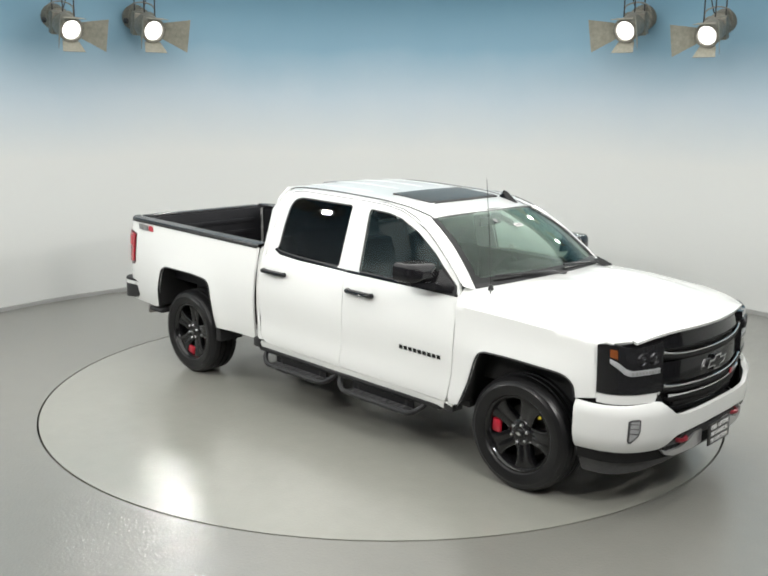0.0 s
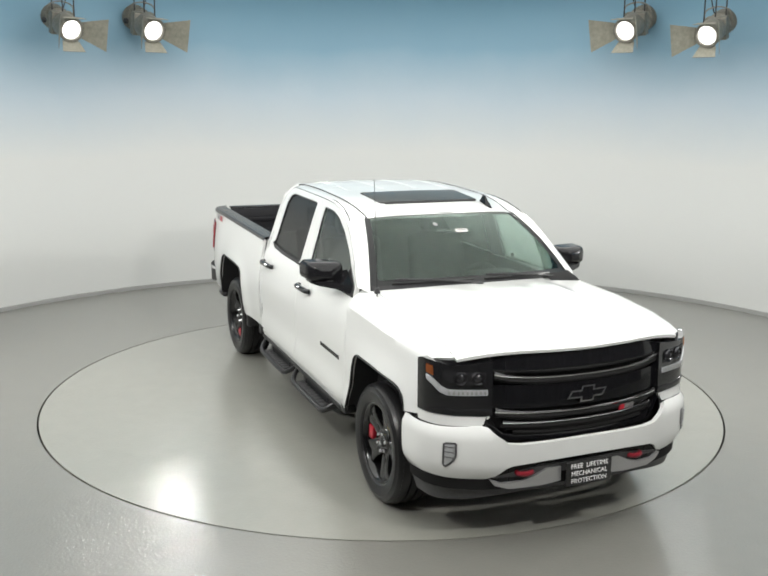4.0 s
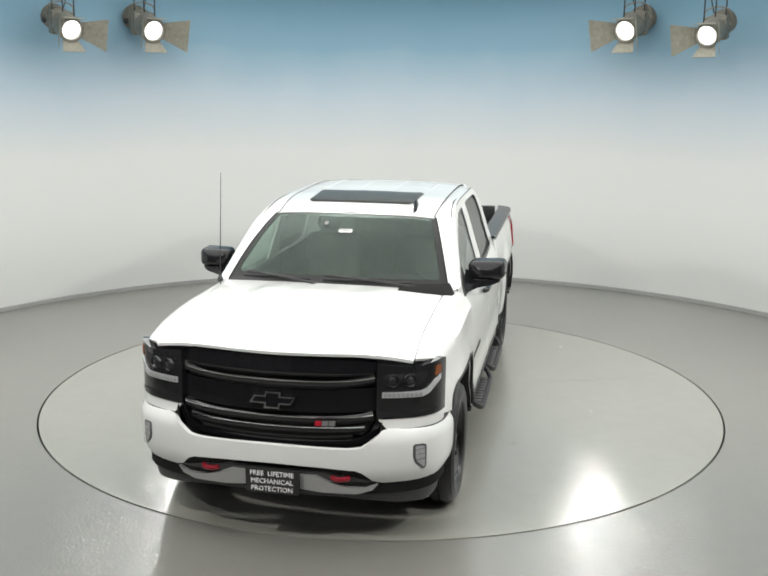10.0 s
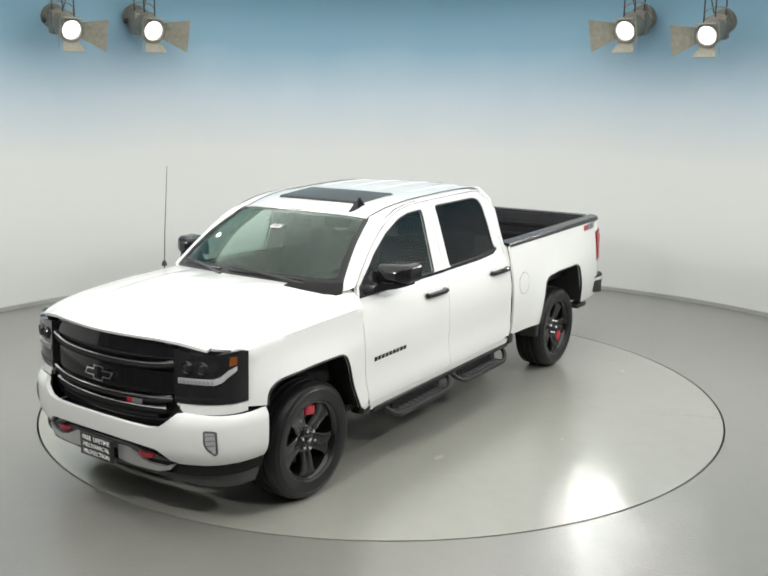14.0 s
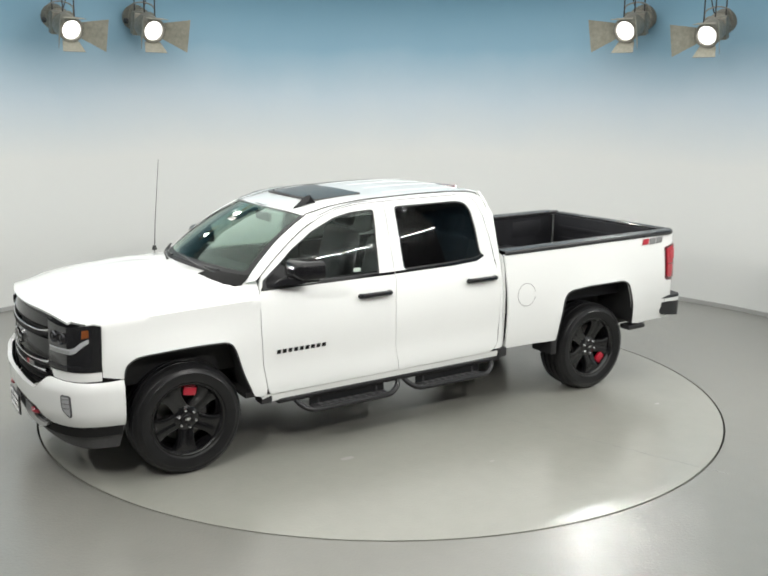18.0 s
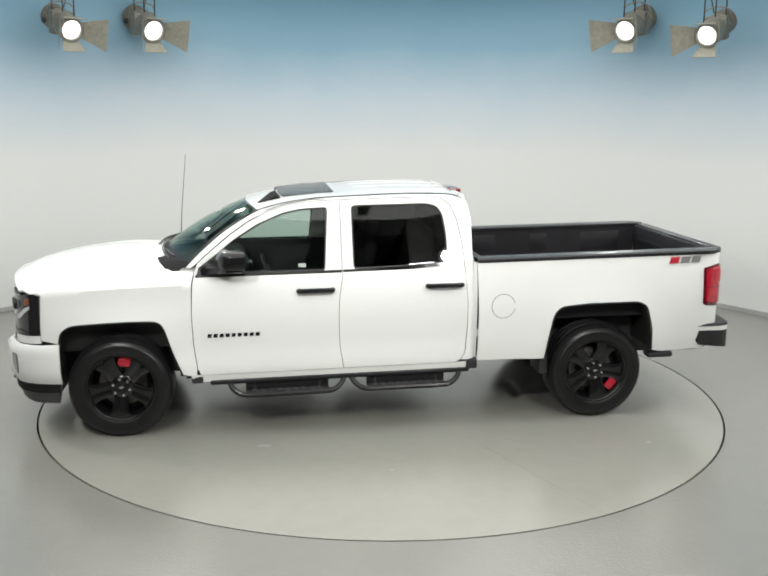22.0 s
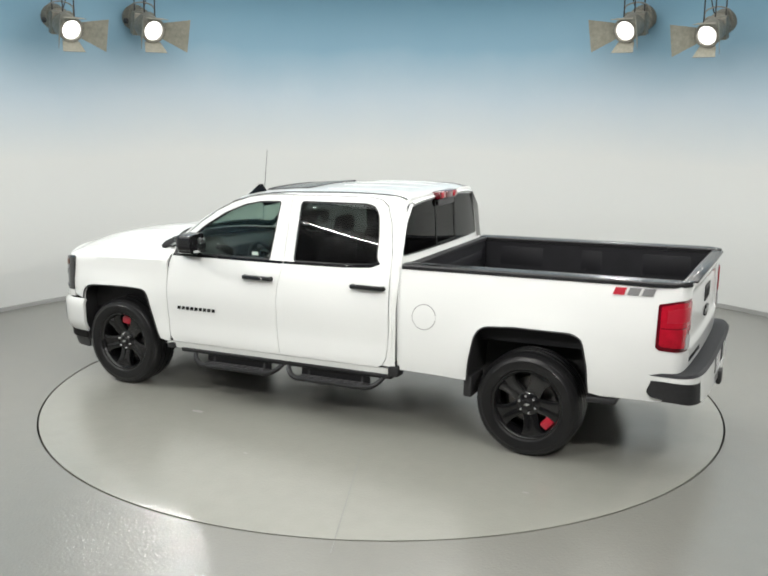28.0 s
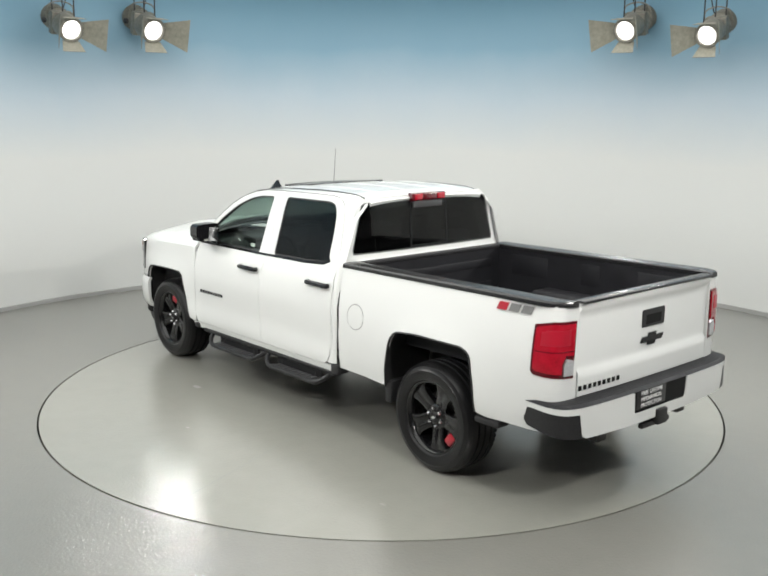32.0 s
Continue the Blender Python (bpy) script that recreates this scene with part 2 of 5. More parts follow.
def inset(outline, d):
    """The outline moved inwards by d (outwards if negative)."""
    n = len(outline)
    area = sum(outline[i][0] * outline[(i + 1) % n][1] - outline[(i + 1) % n][0] * outline[i][1] for i in range(n))
    s = 1 if area > 0 else -1
    out = []
    for i in range(n):
        a, b, c = outline[i - 1], outline[i], outline[(i + 1) % n]
        e1 = Vector((b[0] - a[0], b[1] - a[1])).normalized()
        e2 = Vector((c[0] - b[0], c[1] - b[1])).normalized()
        n1, n2 = Vector((-e1.y, e1.x)) * s, Vector((-e2.y, e2.x)) * s
        m = n1 + n2
        k = d / max(0.35, m.length_squared / 2) if m.length > 1e-6 else 0
        out.append((b[0] + m.x * k, b[1] + m.y * k))
    return out


def inside(px, py, poly):
    hit = np.zeros(len(px), bool)
    for i in range(len(poly)):
        (x0, y0), (x1, y1) = poly[i - 1], poly[i]
        if y0 != y1:
            hit ^= ((y0 > py) != (y1 > py)) & (px < (x1 - x0) * (py - y0) / (y1 - y0) + x0)
    return hit


from mathutils.geometry import delaunay_2d_cdt


def sheet(outline, fn, step=0.05, thick=0.02, holes=(), flip=False):
    """A curved panel of sheet metal: an outline in (u, v), with holes, laid on fn(u, v) and given a folded-in rim."""
    loops = [dense(outline, step)] + [dense(h, step) for h in holes]
    pts, edges = [], []
    for lp in loops:
        n0 = len(pts)
        pts += lp
        edges += [(n0 + i, n0 + (i + 1) % len(lp)) for i in range(len(lp))]
    us, vs_ = [p[0] for p in loops[0]], [p[1] for p in loops[0]]
    gu, gv = np.meshgrid(np.arange(min(us) + step / 2, max(us), step), np.arange(min(vs_) + step / 2, max(vs_), step))
    gu, gv = gu.ravel(), gv.ravel()
    keep = inside(gu, gv, loops[0])
    for lp in loops[1:]:
        keep &= ~inside(gu, gv, lp)
    rim = np.array(pts)
    gu, gv = gu[keep], gv[keep]
    if len(gu):
        d = np.min(np.hypot(gu[:, None] - rim[None, :, 0], gv[:, None] - rim[None, :, 1]), axis=1)
        gu, gv = gu[d > 0.45 * step], gv[d > 0.45 * step]
    pts = pts + list(zip(gu.tolist(), gv.tolist()))
    co, _, tris, _, _, _ = delaunay_2d_cdt([Vector(p) for p in pts], edges, [], 0, 1e-6)
    cx = np.array([sum(co[i].x for i in t) / 3 for t in tris])
    cy = np.array([sum(co[i].y for i in t) / 3 for t in tris])
    keep = inside(cx, cy, loops[0])
    for lp in loops[1:]:
        keep &= ~inside(cx, cy, lp)
    tris = [t if not flip else tuple(reversed(t)) for t, k in zip(tris, keep) if k]
    v3 = [Vector(fn(p.x, p.y)) for p in co]
    nor = [Vector((0, 0, 0)) for _ in v3]
    count = {}
    for t in tris:
        n = (v3[t[1]] - v3[t[0]]).cross(v3[t[2]] - v3[t[0]])
        for i in t:
            nor[i] += n
        for i in range(3):
            e = (t[i], t[(i + 1) % 3])
            count[e] = 1
    n0 = len(v3)
    back = [tuple(v - n.normalized() * thick) for v, n in zip(v3, nor)]
    fs = [tuple(t) for t in tris] + [tuple(n0 + i for i in reversed(t)) for t in tris]
    for a, b in count:
        if (b, a) not in count:
            fs.append((b, a, n0 + a, n0 + b))
    return [tuple(v) for v in v3] + back, fs


RAKE = 0.02


def bed_drop(x, z):
    """The bed's top edge lies a little below the line of the cab."""
    if x > -0.628 or not 1.2 < z < 1.45:
        return 0.0
    return (0.022 - 0.004 * (-0.63 - x)) * min(1.0, (z - 1.2) / 0.12)


def part(name, shape, material, parent=None, label="", rake=True, smooth=35):
    """Links a shape as one mesh under a thing or a part. Parts of the body follow its nose-down rake."""
    v, f = shape
    if rake:
        v = [(p[0], p[1], p[2] - RAKE * (p[0] - 0.5) - bed_drop(p[0], p[2])) for p in v]
    me = bpy.data.meshes.new(name)
    me.from_pydata([tuple(p) for p in v], [], [tuple(q) for q in f])
    me.validate()
    me.update()
    if smooth:
        me.polygons.foreach_set("use_smooth", [True] * len(me.polygons))
        me.set_sharp_from_angle(angle=radians(smooth))
    me.materials.append(material)
    ob = new(name, me)
    ob.parent = parent
    if label:
        ob["label"] = label
    return ob


def pair(name, shape, material, parent, label="", rake=True, smooth=35):
    """The same part on both sides of the truck."""
    return part(name, shape, material, parent, label, rake, smooth), part(name, mirrored(shape), material, parent, label, rake, smooth)


def text_shape(words, size, m, depth=0.002):
    """Lettering in the built-in font as a mesh shape."""
    cu = bpy.data.curves.new("lettering", "FONT")
    cu.body, cu.size, cu.align_x, cu.align_y, cu.extrude, cu.resolution_u = words, size, "CENTER", "CENTER", depth, 2
    ob = bpy.data.objects.new("lettering", cu)
    me = ob.to_mesh()
    out = [tuple(m @ v.co) for v in me.vertices], [tuple(p.vertices) for p in me.polygons]
    ob.to_mesh_clear()
    bpy.data.objects.remove(ob)
    bpy.data.curves.remove(cu)
    return out


def islands(shape):
    """The separate pieces of a shape, one by one."""
    v, f = shape
    up = list(range(len(v)))

    def root(i):
        while up[i] != i:
            up[i] = up[up[i]]
            i = up[i]
        return i

    for q in f:
        for i in q[1:]:
            up[root(i)] = root(q[0])
    groups = {}
    for q in f:
        groups.setdefault(root(q[0]), []).append(q)
    for faces in groups.values():
        used = sorted({i for q in faces for i in q})
        at = {i: k for k, i in enumerate(used)}
        yield [v[i] for i in used], [tuple(at[i] for i in q) for q in faces]


def curve1(x, table):
    """A smooth monotone value through (x, y) pairs."""
    if x <= table[0][0]:
        return table[0][1]
    for (a, p), (b, q) in zip(table, table[1:]):
        if x <= b:
            t = (x - a) / (b - a)
            return p + (q - p) * t
    return table[-1][1]


def soft(x, table):
    """curve1 with its corners rounded off."""
    w = 0.03
    return (curve1(x - w, table) + 2 * curve1(x, table) + curve1(x + w, table)) / 4

# ---- the studio ----
WC, WR = (0.11, -0.24), 5.77


def studio():
    gap = math.asin(1.75 / WR)
    n = 120
    ang = [radians(-25) + radians(230) * i / n for i in range(n + 1)]

    def ring(r, z, ang=ang):
        return [(WC[0] + r * math.cos(a), WC[1] + r * math.sin(a), z) for a in ang]

    rows = [ring(WR, -0.02)] + [ring(WR + 0.18 * max(0.0, CEIL * i / 12 - 0.8), CEIL * i / 12) for i in range(1, 13)] + [ring(WR + 0.9, CEIL), ring(WR + 0.2, -0.02)]
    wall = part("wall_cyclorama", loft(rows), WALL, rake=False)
    tagged(wall, "white curved studio wall, blue cove light painted into its top", "wall", kind="structure")
    # towards the camera the ring is closed by dark drapes, below a thin light strip
    for name, b0, b1 in (("wall_drape_left", radians(205), 1.5 * math.pi - gap), ("wall_drape_right", -math.pi / 2 + gap, radians(-25))):
        fold = [b0 + (b1 - b0) * i / 72 for i in range(73)]
        drape = []
        for z in (-0.02, 1.2, 2.4, CEIL):
            drape.append([(WC[0] + (WR + 0.03 * math.sin(i * 1.3)) * math.cos(a), WC[1] + (WR + 0.03 * math.sin(i * 1.3)) * math.sin(a), z) for i, a in enumerate(fold)])
        tagged(part(name, loft(drape), ALCOVE, rake=False), "dark grey studio drape in soft folds", "drape", kind="structure")
        strip = [ring(WR - 0.09, 3.55, fold), ring(WR - 0.09, 3.559, fold), ring(WR - 0.07, 3.559, fold), ring(WR - 0.07, 3.55, fold)]
        soffit = [ring(WR - 0.04, 3.57, fold), ring(WR - 0.06, 3.57, fold), ring(WR - 0.06, CEIL, fold), ring(WR - 0.04, CEIL, fold)]
        tagged(part("wall_soffit_left" if b0 > 0 else "wall_soffit_right", loft(soffit + soffit[:1]), BASEGREY, rake=False), "grey painted band above the studio drapes", "wall", kind="structure")
        tagged(part("strip_light", loft(strip + strip[:1]), STRIP, rake=False), "thin white strip light along the dark drapes", "strip light", "studio strip lights")
    base = part("baseboard", loft([ring(WR - 0.001, 0.001), ring(WR - 0.012, 0.001), ring(WR - 0.012, 0.05), ring(WR - 0.001, 0.056)]), BASEGREY, rake=False)
    tagged(base, "narrow grey strip along the foot of the curved wall", "baseboard", kind="structure")
    # floor with a round opening for the turntable
    m = 192
    rows = []
    for r in (3.004, 3.03, 3.6, 4.4, 5.2, 6.4, 9.5):
        rows.append([(r * math.cos(2 * math.pi * i / m), r * math.sin(2 * math.pi * i / m), 0.0) for i in range(m)])
    rows.insert(0, [(3.004 * math.cos(2 * math.pi * i / m), 3.004 * math.sin(2 * math.pi * i / m), -0.12) for i in range(m)])
    fl = part("floor", loft([list(reversed(r)) for r in rows], True), FLOOR, rake=False)
    tagged(fl, "glossy light grey epoxy studio floor", "floor", kind="structure")
    pit = part("floor_pit", lathe([(0.0, -0.12), (3.1, -0.12)], 96, "z"), JAMB, rake=False)
    tagged(pit, "dark pit floor below the turntable", "floor", kind="structure")
    top = part("ceiling", box(-9.5, 9.5, -9.5, 9.5, CEIL, CEIL + 0.15), CEILING, rake=False, smooth=0)
    tagged(top, "plain pale studio ceiling", "ceiling", kind="structure")
    # the camera's alcove outside the opening
    for name, b in (("wall_alcove_left", (-2.05, -1.9, -9.4, -5.62)), ("wall_alcove_right", (2.16, 2.31, -9.4, -5.62)), ("wall_alcove_back", (-2.05, 2.31, -9.55, -9.4))):
        tagged(part(name, box(b[0], b[1], b[2], b[3], -0.02, CEIL), ALCOVE, rake=False, smooth=0), "dark grey painted alcove wall", "wall", kind="structure")
    # round ceiling light
    lt = new("ceiling_light")
    lt.location = (0.13, -0.24, CEIL)
    tagged(lt, "round stretched-fabric light ceiling, evenly lit", "ceiling light")
    part("frame", lathe([(5.55, 0.0), (5.63, 0.0), (5.63, -0.14), (5.55, -0.14)], 96, "z", True), PLASTIC, lt, rake=False)
    part("diffuser", lathe([(0.0, -0.1), (5.55, -0.1)], 96, "z"), LENS_SOFT, lt, rake=False)
    return fl


STRIP = mat("strip_light_glow", (0.9, 0.9, 0.9), 0.4, emit=(1, 0.98, 0.95), strength=70)
LENS_SOFT = mat("diffuser_white", (0.8, 0.8, 0.8), 0.6, emit=(1, 0.985, 0.95), strength=0.8)
studio()
SEAMGREY = mat("seam_grey", (0.13, 0.13, 0.12), 0.4)
SCUFF = mat("scuffed_coating", (0.19, 0.185, 0.165), 0.35)

turntable = new("turntable")
part("deck", lathe([(0.0, 0.0), (1.0, 0.0), (2.0, 0.0), (2.962, 0.0)], 192, "z"), TABLE, turntable, rake=False)
part("edge_ring", lathe([(2.962, 0.0), (2.988, 0.0), (2.988, -0.1), (2.962, -0.1)], 192, "z"), TABLE, turntable, rake=False)
part("underside", lathe([(0.0, -0.1), (2.99, -0.1)], 96, "z"), JAMB, turntable, rake=False)
# a fine radial seam and two scuffs in the coating
part("seam", prism([(-0.50, 1.30), (-1.14, 2.955), (-1.133, 2.957), (-0.495, 1.302)], lambda u, v, h: (u, v, 0.0004 + h), 0.0003), SEAMGREY, turntable, rake=False, smooth=0)
for cx_, cy_, rr_ in ((1.105, 1.31, 0.055), (0.2, 1.9, 0.02), (-1.9, 1.6, 0.025)):
    part("scuff", prism([(cx_ + rr_ * (1 + 0.3 * math.sin(3 * k)) * math.cos(k * 0.5236), cy_ + 0.5 * rr_ * math.sin(k * 0.5236)) for k in range(12)], lambda u, v, h: (u, v, 0.0004 + h), 0.0003), SCUFF, turntable, rake=False, smooth=0)
tagged(turntable, "round grey epoxy turntable flush with the studio floor", "turntable")


def stage_lamp(place, aim, flip=1, power=24, size=1.0):
    """A theatre spotlight on two rods, with its four barn doors open."""
    x, y, z = place
    root = new("stage_light")
    m = look((0, 0, 0), Vector(aim) - Vector(place)).to_3x3().to_4x4()
    m = m @ Matrix.Diagonal((size, size, size, 1))
    root.matrix_world = Matrix.Translation(place)
    tagged(root, "grey theatre spotlight with open barn doors, hung on rods, lit", "spotlight", "studio spotlights")
    r = 0.135
    body = lathe([(0.0, 0.7), (0.07, 0.69), (0.13, 0.65), (0.145, 0.46), (0.12, 0.42), (0.12, 0.3), (0.15, 0.24), (0.15, 0.02), (r, 0.0), (0.118, 0.0), (0.118, 0.03), (0.0, 0.03)], 28, "z")
    part("housing", moved(body, m), LAMPMETAL, root, rake=False)
    for h in (0.47, 0.52, 0.57, 0.62):
        part("cooling_fin", moved(lathe([(0.135, h), (0.158, h), (0.158, h + 0.014), (0.135, h + 0.014)], 24, "z", True), m), LAMPMETAL, root, rake=False)
    part("shutter_box", moved(box(-0.13, 0.13, -0.15, 0.13, 0.3, 0.41, 0.012), m), LAMPMETAL, root, rake=False)
    part("lens", moved(lathe([(0.0, -0.004), (0.07, -0.002), (0.116, 0.006), (0.116, 0.02), (0.0, 0.02)], 28, "z"), m), LENS, root, "glowing round lens", rake=False)
    ring = lathe([(0.118, -0.035), (0.146, -0.035), (0.155, -0.02), (0.155, 0.0), (0.118, 0.0)], 28, "z", True)
    part("lens_frame", moved(ring, m), LAMPMETAL, root, rake=False)
    for k, (dx, dy, ang, w) in enumerate(((-flip, 0, 40, 0.29), (flip, 0, 74, 0.1), (0, -1, 60, 0.15), (0, 1, 84, 0.08))):
        wide = 0.2 if dx else 0.14
        flap = [(-0.03, -0.1), (-0.03, 0.1), (w, wide), (w, -wide)]
        turn = Matrix.Rotation(math.atan2(dy, dx), 4, "Z") @ Matrix.Translation((0.15, 0, -0.03)) @ Matrix.Rotation(radians(ang), 4, "Y")
        part("barn_door", moved(prism(flap, lambda u, v, h: (u, v, h), 0.006), m @ turn), FLAP, root, rake=False)
    yoke = smooth_path([(-0.17, 0.0, 0.4), (-0.17, 0.1, 0.4), (-0.14, 0.2, 0.4), (0.0, 0.24, 0.4), (0.14, 0.2, 0.4), (0.17, 0.1, 0.4), (0.17, 0.0, 0.4)], 5)
    part("yoke", moved(tube(yoke, 0.009, 8, flat=0.6), m), LAMPMETAL, root, rake=False)
    part("knob", moved(moved(lathe([(0, 0), (0.03, 0), (0.035, 0.02), (0.03, 0.04), (0, 0.04)], 12, "x"), Matrix.Translation((0.17, 0, 0.4))), m), PLASTIC, root, rake=False)
    top = CEIL - z
    tip = m @ Vector((0, 0.24, 0.4))
    for dx in (-0.11 * flip, 0.02 * flip, 0.16 * flip):
        part("hanging_rod", tube([(tip.x + dx, tip.y, 0.1 if dx else tip.z), (tip.x + dx, tip.y, top)], 0.009, 8), CABLE, root, rake=False)
    back = m @ Vector((0.0, 0.0, 0.66))
    part("cable", tube(smooth_path([back, back + Vector((0.08 * flip, 0.02, 0.0)), back + Vector((0.18 * flip, 0.03, 0.25)), (back.x + 0.3 * flip, back.y + 0.03, top)], 8), 0.008, 6), CABLE, root, rake=False)
    way = (Vector(aim) - Vector(place)).normalized()
    lamp("stage_light_beam", "AREA", look(Vector(place) + way * 0.05, aim), power, 0.14, (1.0, 0.98, 0.95), spread=120)
    return root


stage_lamp((-3.83, 3.4, 3.43), (-1.2, 0.1, 2.05), 1, 2)
stage_lamp((-3.056, 4.32, 3.494), (-0.35, 0.6, 2.0), 1, 10, 1.08)
stage_lamp((3.164, 4.32, 3.555), (0.45, 0.6, 2.0), -1, 15, 1.08)
stage_lamp((3.93, 3.4, 3.442), (1.4, 0.1, 2.0), -1, 2)
# the same lamps light the front from both sides of the camera's opening
for px_, py_ in ((-5.2, -0.3), (5.3, -0.3), (-1.95, -5.0), (2.15, -5.0)):
    stage_lamp((px_, py_, 3.4), (0.0, 0.0, 0.8), 1 if px_ < 0 else -1, 48)

# ---- the pickup truck: x forward, y to its left, z up, origin on the turntable's axis ----
truck = new("pickup_truck")
tagged(truck, "white crew cab pickup truck with black wheels on the turntable", "pickup truck")

FLANK = [(0.40, 0.958), (0.46, 0.982), (0.53, 0.998), (0.6, 0.999), (0.66, 0.991), (0.72, 0.988), (0.82, 0.995), (0.95, 1.0), (1.06, 0.99), (1.16, 0.972), (1.24, 0.948), (1.295, 0.918)]
BEDF = [(0.40, 0.945), (0.5, 0.968), (0.6, 0.985), (0.8, 0.994), (0.98, 0.988), (1.12, 0.97), (1.25, 0.95), (1.34, 0.935), (1.42, 0.925)]
FX, RX, HUBZ, TYRE = 2.205, -1.685, 0.40, 0.405


def flare(x, z):
    out = 0.0
    for cx, zc in ((FX + 0.02, 0.45), (RX + 0.02, 0.45)):
        d = math.hypot((x - cx) * 0.98, z - zc)
        out += 0.022 * math.exp(-((d - 0.5) / 0.13) ** 2)
    return out


def flank_y(x, z):
    if x < -0.615:
        y = soft(z, BEDF)
    elif z <= 1.295:
        y = soft(z, FLANK) if z < 1.26 else curve1(z, FLANK)
    else:
        y = 0.918 - 0.31 * (z - 1.295) - 0.35 * max(0.0, z - 1.7) ** 1.6
    if x > 2.25:
        y -= 0.05 * ((x - 2.25) / 0.55) ** 2
    if x < -2.2:
        y -= 0.03 * ((-2.2 - x) / 0.5) ** 2
    return y + flare(x, z)


def side(x, z, d=0.0):
    return (x, flank_y(x, z) + d, z)


HOODZ = [(1.6, 1.398), (1.95, 1.4), (2.3, 1.395), (2.6, 1.376), (2.8, 1.35), (2.95, 1.318), (3.05, 1.281), (3.12, 1.25)]
EDGEZ = [(1.6, 1.345), (2.2, 1.33), (2.6, 1.3), (2.8, 1.264), (2.95, 1.206)]
HW = 0.80


def fender_at(x, s):
    if s <= 1.1:
        return side(x, s)
    y0 = flank_y(x, 1.1)
    end = radians(76)
    t = min(1.0, (s - 1.1) / 0.32) * end
    zt = soft(x, EDGEZ)
    crease = 0.015 * math.exp(-((s - 1.2) / 0.025) ** 2) * min(1, max(0, (2.75 - x) / 0.4))
    return (x, y0 - (y0 - HW) * ((1 - math.cos(t)) / (1 - math.cos(end))) ** 1.25 + crease, 1.1 + (zt - 1.1) * (math.sin(t) / math.sin(end)) ** 0.75)


def hood_at(y, v):
    xr, xe = 1.93 - 0.22 * (y / HW) ** 2, 3.115 - 0.088 * (y / 0.6) ** 2
    x = xr + (xe - xr) * v / 1.15
    zc, ze = soft(x, HOODZ), soft(x, EDGEZ)
    a = abs(y)
    dome = 0.02 * min(1, max(0, (0.47 - a) / 0.07)) * min(1, max(0, (2.95 - x) / 0.6)) * min(1, max(0, (v - 0.03) / 0.25))
    dip = -0.011 * math.exp(-((a - 0.2) / 0.06) ** 2) * min(1, max(0, (2.6 - x) / 0.6)) * min(1, max(0, (v - 0.03) / 0.25))
    return (x, y, zc - (zc - ze) * (a / HW) ** 2.2 + dome + dip)


ROOFZ = [(-0.62, 1.80), (-0.56, 1.85), (-0.45, 1.878), (-0.2, 1.889), (0.1, 1.889), (0.6, 1.875), (0.9, 1.853), (1.04, 1.834), (1.13, 1.813), (1.2, 1.796), (1.24, 1.783)]


def roof_half(x):
    return 0.63 if x < 0.6 else 0.63 - 0.02 * ((x - 0.6) / 0.5) ** 1.6


def roof_at(x, y):
    h = roof_half(x)
    a = min(1.0, abs(y) / h)
    front = 0.026 * a ** 4 * min(1.0, max(0.0, (x - 0.6) / 0.45)) ** 2
    return (x, y, soft(x, ROOFZ) - 0.016 * a ** 2 - 0.008 * a ** 8 - front)


# windscreen: bottom and top edges
def ws(u, v):
    """u from -1 to 1 across, v from 0 at the cowl to 1 at the roof."""
    xb, zb, wb = 1.955 - 0.25 * u * u, 1.375 - 0.045 * u * u, 0.815
    xt, zt, wt = 1.195 - 0.09 * u * u, 1.793 - 0.03 * u * u, 0.625
    b = 0.035 * math.sin(math.pi * v)
    return Vector((xb + (xt - xb) * v + b * 0.5, u * (wb + (wt - wb) * v), zb + (zt - zb) * v + b))


# outlines on the side, in (x, z)
FRONT_DOOR = [(1.585, 0.512), (1.61, 0.57), (1.635, 0.75), (1.647, 1.0), (1.64, 1.22), (1.622, 1.32), (1.6, 1.385), (1.52, 1.455), (1.35, 1.59), (1.2, 1.69), (1.05, 1.762), (0.9, 1.808), (0.72, 1.832), (0.472, 1.84), (0.465, 1.25), (0.49, 1.1), (0.498, 0.95), (0.49, 0.7), (0.46, 0.512)]
FRONT_WIN = [(1.6, 1.3), (1.59, 1.35), (1.49, 1.42), (1.33, 1.55), (1.13, 1.672), (0.93, 1.752), (0.78, 1.78), (0.585, 1.787), (0.572, 1.77), (0.583, 1.6), (0.6, 1.298)]
REAR_DOOR = [(0.46, 0.512), (0.49, 0.7), (0.498, 0.95), (0.49, 1.1), (0.465, 1.25), (0.472, 1.84), (-0.25, 1.845), (-0.36, 1.83), (-0.43, 1.78), (-0.48, 1.66), (-0.52, 1.45), (-0.535, 1.25), (-0.55, 1.0), (-0.55, 0.8), (-0.535, 0.6), (-0.5, 0.535), (-0.45, 0.512)]
REAR_WIN = [(0.375, 1.302), (0.382, 1.795), (-0.24, 1.797), (-0.32, 1.775), (-0.365, 1.71), (-0.39, 1.55), (-0.398, 1.372), (-0.425, 1.345), (-0.36, 1.32), (-0.1, 1.307)]
ARCH_FRONT = eased([(1.725, 0.53), (1.8, 0.71), (1.855, 0.89), (1.88, 0.94), (1.925, 0.963), (2.1, 0.97), (2.28, 0.968), (2.5, 0.957), (2.57, 0.945), (2.625, 0.905), (2.64, 0.86), (2.645, 0.812)], 0.03, False)
